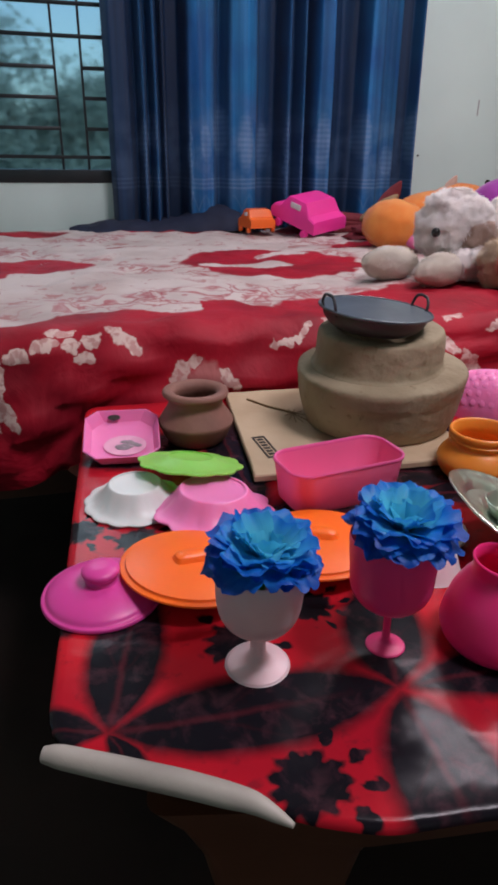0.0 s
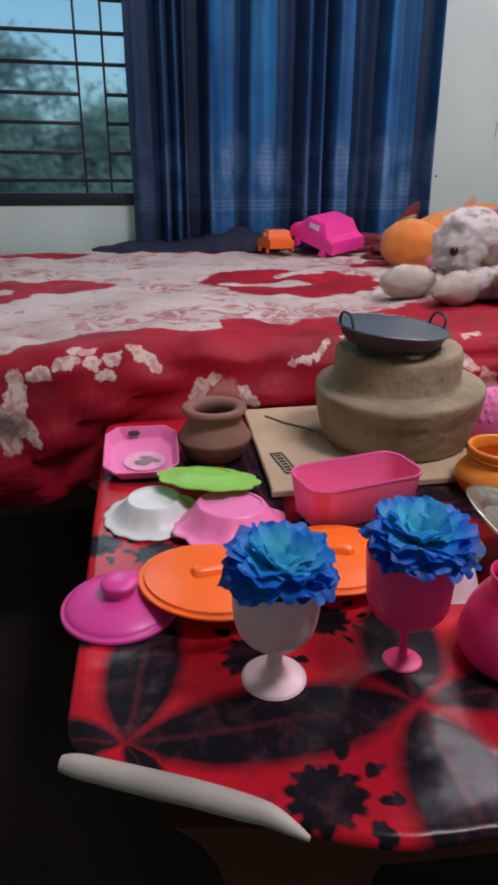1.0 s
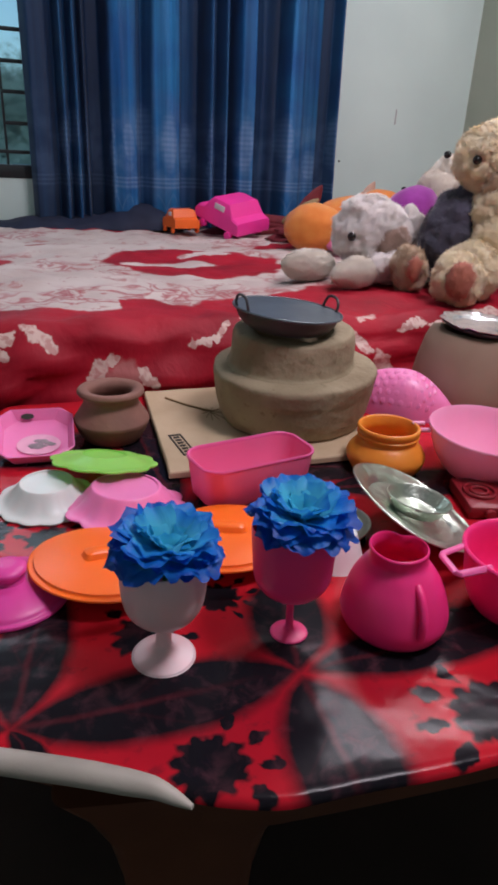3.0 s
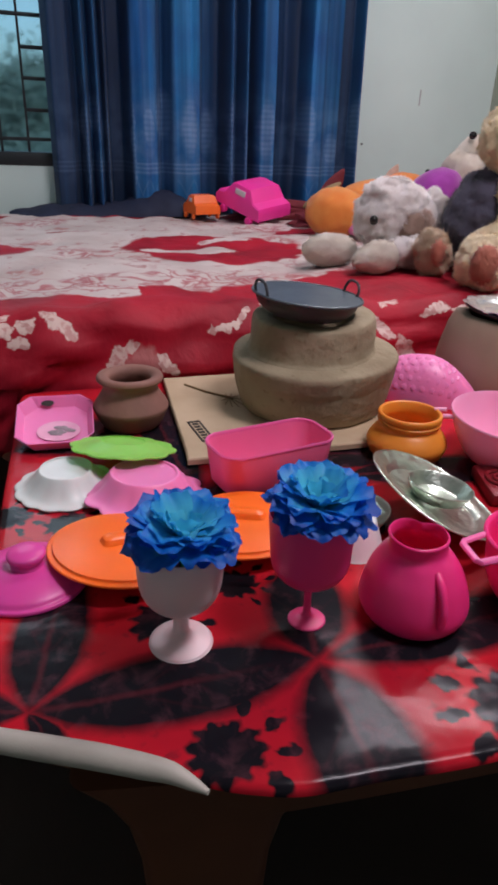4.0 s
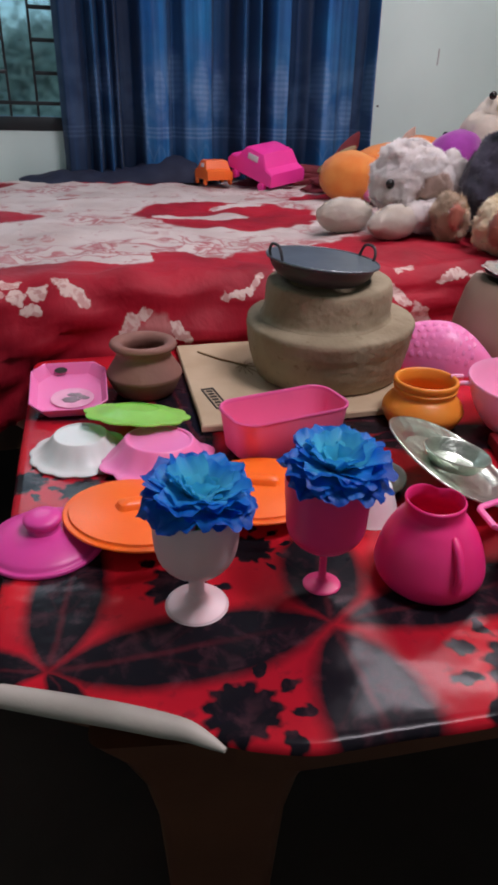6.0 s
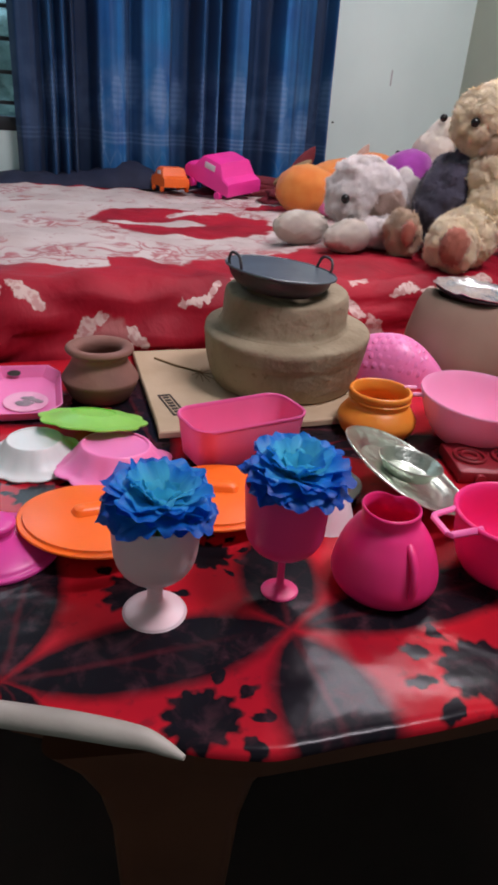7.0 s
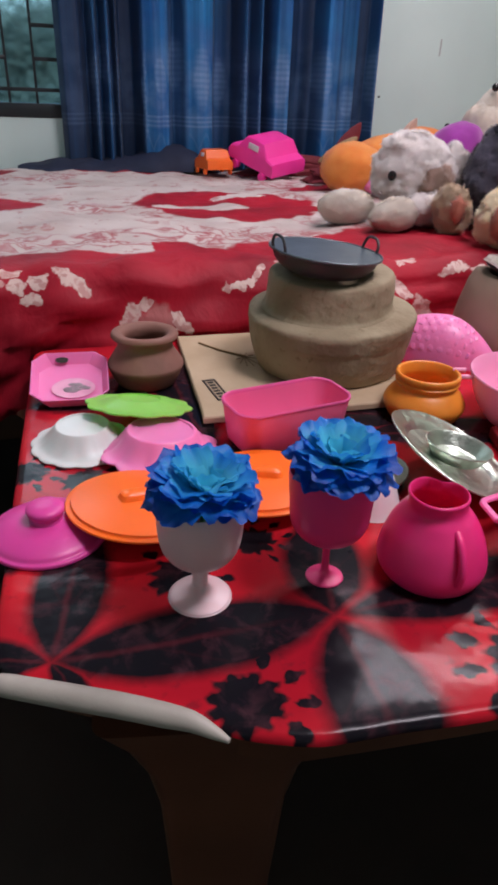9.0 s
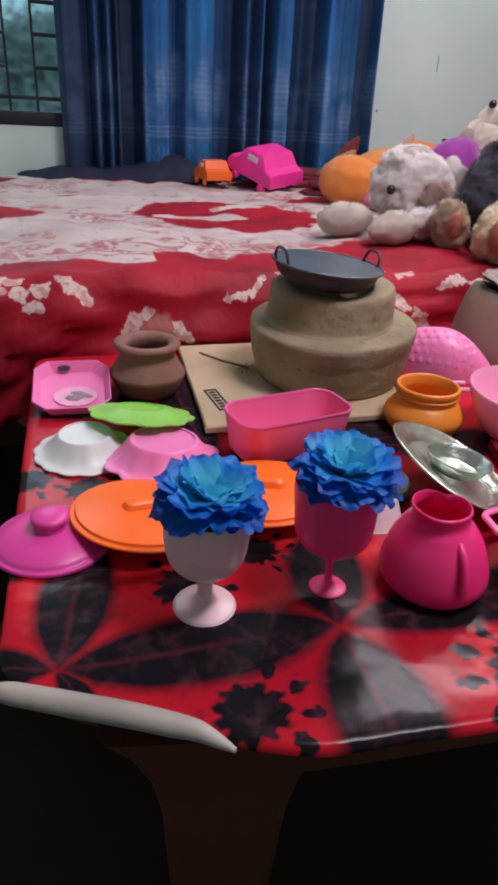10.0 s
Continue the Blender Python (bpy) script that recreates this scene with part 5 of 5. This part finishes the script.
def stove_two():
    s = thing("clay_stove", (0.885, 0.995, T), "smooth brown mud stove with a notched mouth", "stove", rz=30)
    prof = [(0.001, 0.0), (0.104, 0.0), (0.110, 0.010), (0.108, 0.045), (0.096, 0.095), (0.084, 0.124), (0.076, 0.130), (0.06, 0.126), (0.055, 0.09), (0.001, 0.08)]
    def lumpy(a, r, z):
        d = Vector((math.cos(a) * 1.2, math.sin(a) * 1.2, z * 7 + 5))
        notch = 0.022 * max(0, math.cos(3 * a)) ** 3 * (z > 0.1)
        return r * (1 + 0.03 * noise.noise(d) + 0.05 * max(0, math.cos(3 * a)) * z / 0.13), z + notch * 0.3
    part("body", lathe(smooth_profile(prof, 5), 96, lumpy), M["clay_b"], s, sharp=0).data.shade_smooth()
    lid = thing("foil_plate", (0.885, 0.985, T + 0.136), "crumpled aluminium foil plate lying over the stove mouth", "plate", rx=3, ry=3)
    def crumple(a, r, z):
        q = Vector((math.cos(a) * r * 30, math.sin(a) * r * 30, 2))
        return r * (1 + 0.05 * (r > 0.06) * noise.noise(Vector((a * 4, 1, 1))) + 0.10 * (r > 0.06) * math.exp(-((a - 2.8) / 0.16) ** 2)), z + 0.0032 * noise.noise(q * 0.8) * min(1, r / 0.03) + 0.004 * (r > 0.07) * noise.noise(Vector((a * 5, 4, 0)))
    prof = [(0.001, 0.0), (0.03, 0.0), (0.05, 0.002), (0.062, 0.006), (0.074, 0.010), (0.079, 0.0095), (0.0785, 0.0112), (0.062, 0.008), (0.05, 0.004), (0.03, 0.0025), (0.001, 0.0025)]
    part("sheet", lathe(smooth_profile(prof, 3), 80, crumple), M["foil"], lid, sharp=20)
    under = [(0.001, -0.006), (0.05, -0.006), (0.068, -0.001), (0.078, 0.004), (0.079, 0.006), (0.074, 0.005), (0.05, -0.003), (0.001, -0.003)]
    part("pan", lathe(smooth_profile(under, 3), 64), M["dark_soot"], lid, "black pan under the foil")


stove_two()


def burner():
    b = thing("toy_burner", (0.645, 0.618, T), "dark red plastic toy gas burner with ring supports", "burner", rz=-18)
    part("base", block(0.105, 0.085, 0.018, 0.004), M["red"], b)
    for x in (-0.026, 0.026):
        for r in (0.020, 0.011):
            part("ring", tube([(x + r * math.cos(a * math.pi / 12), r * math.sin(a * math.pi / 12), 0.020) for a in range(24)], 0.0025, 8, closed=True), M["red"], b)
        part("knob", lathe([(0.007, 0.0), (0.007, 0.006), (0.0005, 0.007)], 18), M["red"], b).matrix_basis = pose(x, -0.0425, 0.009, 90)


burner()


def sauce_pan():
    p = thing("toy_saucepan", (0.514, 0.432, T), "hot pink plastic toy saucepan with a hollow side handle", "saucepan")
    prof = [(0.001, 0.0), (0.034, 0.0), (0.045, 0.008), (0.054, 0.030), (0.058, 0.062), (0.0615, 0.066), (0.0615, 0.069), (0.0585, 0.070), (0.055, 0.062), (0.051, 0.03), (0.041, 0.010), (0.03, 0.004), (0.001, 0.004)]
    part("bowl", lathe(smooth_profile(prof, 4), 64), M["hot"], p)
    bm = tube([(-0.052, 0.028, 0.067), (-0.083, 0.021, 0.068), (-0.087, 0.017, 0.068), (-0.091, -0.010, 0.068), (-0.088, -0.013, 0.068), (-0.052, -0.012, 0.067)], 0.0036, 8, flat=0.7)
    part("handle", bm, M["pink"], p)


sauce_pan()


# ---- toys on the bed ----
def toy_car(at, ln, w, h, rz, material, label, cab=True, lean=0):
    c = thing("toy_car", at, label, "toy car", rz=rz, group="toy cars")
    c.matrix_world = pose(*at, lean) @ pose(0, 0, 0, 0, 0, rz)
    wr = h * 0.12
    prof = [(-0.5, 0.22), (-0.5, 0.5), (-0.44, 0.62), (-0.30, 0.66), (-0.18, 0.95), (-0.08, 1.0), (0.22, 0.98), (0.34, 0.66), (0.48, 0.58), (0.5, 0.45), (0.5, 0.22)]
    rings = []
    for k, s in ((-0.5, 0.86), (-0.47, 0.96), (-0.40, 1.0), (0.40, 1.0), (0.47, 0.96), (0.5, 0.86)):
        rings.append([Vector((ln * x * (0.97 + 0.03 * s), w * k * (1 - 0.25 * max(0, z - 0.62)), h * (0.22 + (z - 0.22) * s))) for x, z in prof])
    part("body", loft(rings), material, c, sharp=32)
    for x in (-0.30, 0.30):
        for s in (-1, 1):
            wb = lathe([(wr * 0.4, 0.0), (wr, 0.004), (wr, w * 0.12), (0.001, w * 0.13)], 20)
            part("wheel", wb, material, c).matrix_basis = pose(ln * x, s * w * 0.42 - s * w * 0.0, wr, -90 * s)
    if cab:
        for s in (-1, 1):
            part("side_window", block(ln * 0.22, 0.004, h * 0.16, 0.001), M["clear"], c).matrix_basis = pose(ln * 0.03, s * w * 0.475, h * 0.70, s * 6)
    return c


toy_car((0.895, 2.50, BED + 0.022), 0.235, 0.168, 0.124, -64, M["car_pink"], "hot pink plastic toy car tilted on the bed", lean=16)
toy_car((0.712, 2.55, BED + 0.004), 0.12, 0.10, 0.085, -80, M["car_orange"], "small orange plastic toy car on the bed")


def plush(name, at, rz, build, mats, label, per_area, length, width, seed, skip=()):
    """A soft toy as one plain furry mesh."""
    bm = bmesh.new()
    bm.verts.layers.float_vector.new("lean")
    blobs = build(bm)
    tufts(bm, blobs, per_area, length, width, random.Random(seed), skip)
    ob = link(name, bm, mats, sharp=0, turn=False)
    ob.data.shade_smooth()
    own = [Vector(q.vector) for q in ob.data.attributes["lean"].data]
    base = [Vector(q.vector) for q in ob.data.vertex_normals]
    ob.data.normals_split_custom_set_from_vertices([u if u.length > 0.5 else v for u, v in zip(own, base)])
    ob.matrix_world = pose(*at, 0, 0, rz)
    return tagged(ob, label, "soft toy", group="soft toys")


FUR = dict(sub=5, curly=0.85)


def white_dog(bm):
    return [blob(bm, (0.27, 0.13, 0.070), (0.17, 0.10, 0.072), (0, 0, 20), **FUR),
            blob(bm, (0.064, 0.0, 0.112), (0.106, 0.092, 0.086), **FUR),
            blob(bm, (0.078, -0.062, 0.092), (0.056, 0.046, 0.052), mi=2, **FUR),
            blob(bm, (0.158, -0.01, 0.115), (0.044, 0.042, 0.068), (0, 14, 0), **FUR),
            blob(bm, (0.05, 0.0, 0.172), (0.07, 0.06, 0.036), **FUR),
            blob(bm, (-0.125, -0.03, 0.040), (0.076, 0.040, 0.038), (0, 0, 10), mi=3, rough=0.03, sub=4, curly=0.3),
            blob(bm, (-0.040, -0.120, 0.036), (0.085, 0.038, 0.036), (0, 0, 28), mi=3, rough=0.03, sub=4, curly=0.3),
            blob(bm, (0.13, -0.085, 0.045), (0.14, 0.050, 0.046), (0, 0, 10), **FUR),
            blob(bm, (-0.026, -0.056, 0.113), (0.0105, 0.0105, 0.0115), mi=1, rough=0)]


plush("plush_dog", (0.908, 1.575, BED), 0, white_dog, [M["fur_white"], M["black"], M["fur_beige"], M["fur_paw"]], "shaggy cream-white plush dog lying on the bed", 150000, 0.011, 0.0012, 1, (1,))


def tan_bear(bm):
    return [blob(bm, (0.012, 0.04, 0.135), (0.066, 0.08, 0.110), (0, 18, 0), mi=1, **FUR),
            blob(bm, (0.075, 0.0, 0.300), (0.096, 0.085, 0.084), **FUR),
            blob(bm, (0.100, -0.050, 0.255), (0.088, 0.062, 0.056), mi=2, **FUR),
            blob(bm, (0.070, -0.05, 0.190), (0.064, 0.060, 0.070), (0, 8, 0), **FUR),
            blob(bm, (0.056, -0.07, 0.125), (0.060, 0.055, 0.062), (0, 8, 0), **FUR),
            blob(bm, (0.105, 0.04, 0.16), (0.060, 0.08, 0.13), **FUR),
            blob(bm, (-0.090, -0.15, 0.056), (0.053, 0.056, 0.057), **FUR),
            blob(bm, (-0.015, -0.095, 0.066), (0.066, 0.080, 0.064), (0, 0, -20), **FUR),
            blob(bm, (-0.122, 0.0, 0.055), (0.032, 0.055, 0.056), mi=2, **FUR),
            blob(bm, (-0.136, -0.046, 0.064), (0.015, 0.014, 0.026), mi=3, rough=0.02),
            blob(bm, (-0.111, -0.184, 0.060), (0.032, 0.026, 0.038), mi=3, rough=0.05),
            blob(bm, (-0.010, -0.040, 0.300), (0.0110, 0.0095, 0.0100), mi=4, rough=0),
            blob(bm, (0.128, -0.108, 0.275), (0.026, 0.020, 0.024), mi=4, rough=0)]


plush("plush_bear", (1.090, 1.38, BED), 0, tan_bear, [M["fur_tan"], M["fur_grey"], M["fur_brown"], M["fur_red"], M["black"]], "tan plush bear in a dark vest sitting on the bed", 150000, 0.012, 0.0012, 2, (4,))


def ear(bm, at, size, turn, mi):
    """A flat pointed ear."""
    m = pose(*at, *turn)
    before = set(bm.faces)
    w, d, h = size
    loft([[m @ Vector((w * k * math.cos(a) + 0.25 * w * z, d * k * math.sin(a), h * z)) for a in [math.pi * i / 8 for i in range(16)]] for k, z in ((1, 0), (0.92, 0.3), (0.62, 0.65), (0.3, 0.88), (0.06, 1.0))], bm=bm)
    for f in bm.faces:
        if f not in before:
            f.material_index = mi
    return (Vector(at), m @ Matrix.Diagonal((w, d, h / 2, 1)), mi)


def orange_toy(bm):
    return [blob(bm, (-0.20, -0.06, 0.075), (0.10, 0.10, 0.078), rough=0.03, sub=4, curly=0.25),
            blob(bm, (-0.01, 0.02, 0.100), (0.14, 0.10, 0.066), (0, -12, 0), rough=0.03, sub=4, curly=0.25),
            blob(bm, (0.20, 0.08, 0.125), (0.12, 0.10, 0.066), rough=0.03, sub=4, curly=0.25),
            blob(bm, (-0.15, 0.09, 0.115), (0.085, 0.025, 0.016), (0, -28, 0), mi=1),
            ear(bm, (-0.088, 0.138, 0.112), (0.040, 0.014, 0.105), (0, 30, 0), 2),
            ear(bm, (0.145, 0.086, 0.168), (0.026, 0.013, 0.058), (0, 25, 0), 4),
            blob(bm, (0.27, 0.03, 0.195), (0.010, 0.010, 0.010), mi=5, rough=0),
            blob(bm, (-0.13, -0.14, 0.04), (0.08, 0.05, 0.038), mi=3)]


plush("plush_toy", (1.22, 2.16, BED), 12, orange_toy, [M["fur_orange"], M["khaki"], M["maroon"], M["candy"], M["fur_beige"], M["black"]], "soft bright orange plush toy slumped against others", 90000, 0.004, 0.0010, 3, (1, 2, 3, 4, 5))


def purple_toy(bm):
    return [blob(bm, (0.0, 0.0, 0.130), (0.100, 0.075, 0.075), (0, -30, 0), rough=0.03, sub=4, curly=0.25),
            blob(bm, (0.11, 0.02, 0.19), (0.075, 0.06, 0.075), mi=1, sub=4, curly=0.5),
            blob(bm, (0.118, 0.03, 0.248), (0.075, 0.042, 0.034), (0, -52, 0), mi=1, sub=4, curly=0.4),
            blob(bm, (0.170, 0.03, 0.275), (0.038, 0.040, 0.034), mi=1, sub=4, curly=0.4),
            blob(bm, (0.06, -0.06, 0.09), (0.10, 0.05, 0.05), (0, -25, 0), mi=1, sub=4, curly=0.5),
            blob(bm, (0.10, 0.01, 0.05), (0.11, 0.07, 0.05), mi=1, sub=4, curly=0.5),
            blob(bm, (0.112, 0.0, 0.306), (0.012, 0.012, 0.012), mi=2, rough=0)]


plush("plush_toy", (1.33, 1.96, BED + 0.01), 0, purple_toy, [M["purple"], M["fur_paw"], M["black"]], "tan plush toy wearing a purple top, leaning back", 90000, 0.008, 0.0011, 4, (0, 2))


def cushion():
    bm = bmesh.new()
    bmesh.ops.create_icosphere(bm, subdivisions=4, radius=1)
    for v in bm.verts:
        p = v.co
        q = Vector([math.copysign(abs(c) ** 0.55, c) for c in p])
        v.co = Vector((q.x * 0.17, q.y * 0.11, q.z * 0.13)) * (1 + 0.04 * noise.noise(p * 3))
    bm.transform(pose(0, 0, 0.125, 8, 0, 0))
    ob = link("cushion", bm, M["teal"], sharp=0)
    ob.data.shade_smooth()
    ob.matrix_world = pose(1.43, 1.38, BED, 0, 0, 10)
    tagged(ob, "plump teal blue cushion behind the plush bear", "cushion")


cushion()


def folded_cloth(at, sx, sy, h, rz, material, label):
    bm = bmesh.new()
    for k in range(3):
        blob(bm, (0.01 * k, 0.006 * k, h * (0.3 + 0.3 * k)), (sx * (1 - 0.12 * k), sy * (1 - 0.1 * k), h * 0.42), (0, 5 * k - 4, 8 * k), 3, rough=0.3, seed=k + at[0])
    ob = link("folded_cloth", bm, material, sharp=0)
    ob.data.shade_smooth()
    ob.matrix_world = pose(*at, 0, 0, rz)
    return tagged(ob, label, "cloth")


folded_cloth((1.13, 2.32, BED), 0.14, 0.10, 0.05, -15, M["maroon"], "crumpled maroon cloth lying on the bed")
folded_cloth((1.10, 2.60, BED), 0.30, 0.09, 0.05, 0, M["maroon"], "crumpled maroon cloth against the wall")
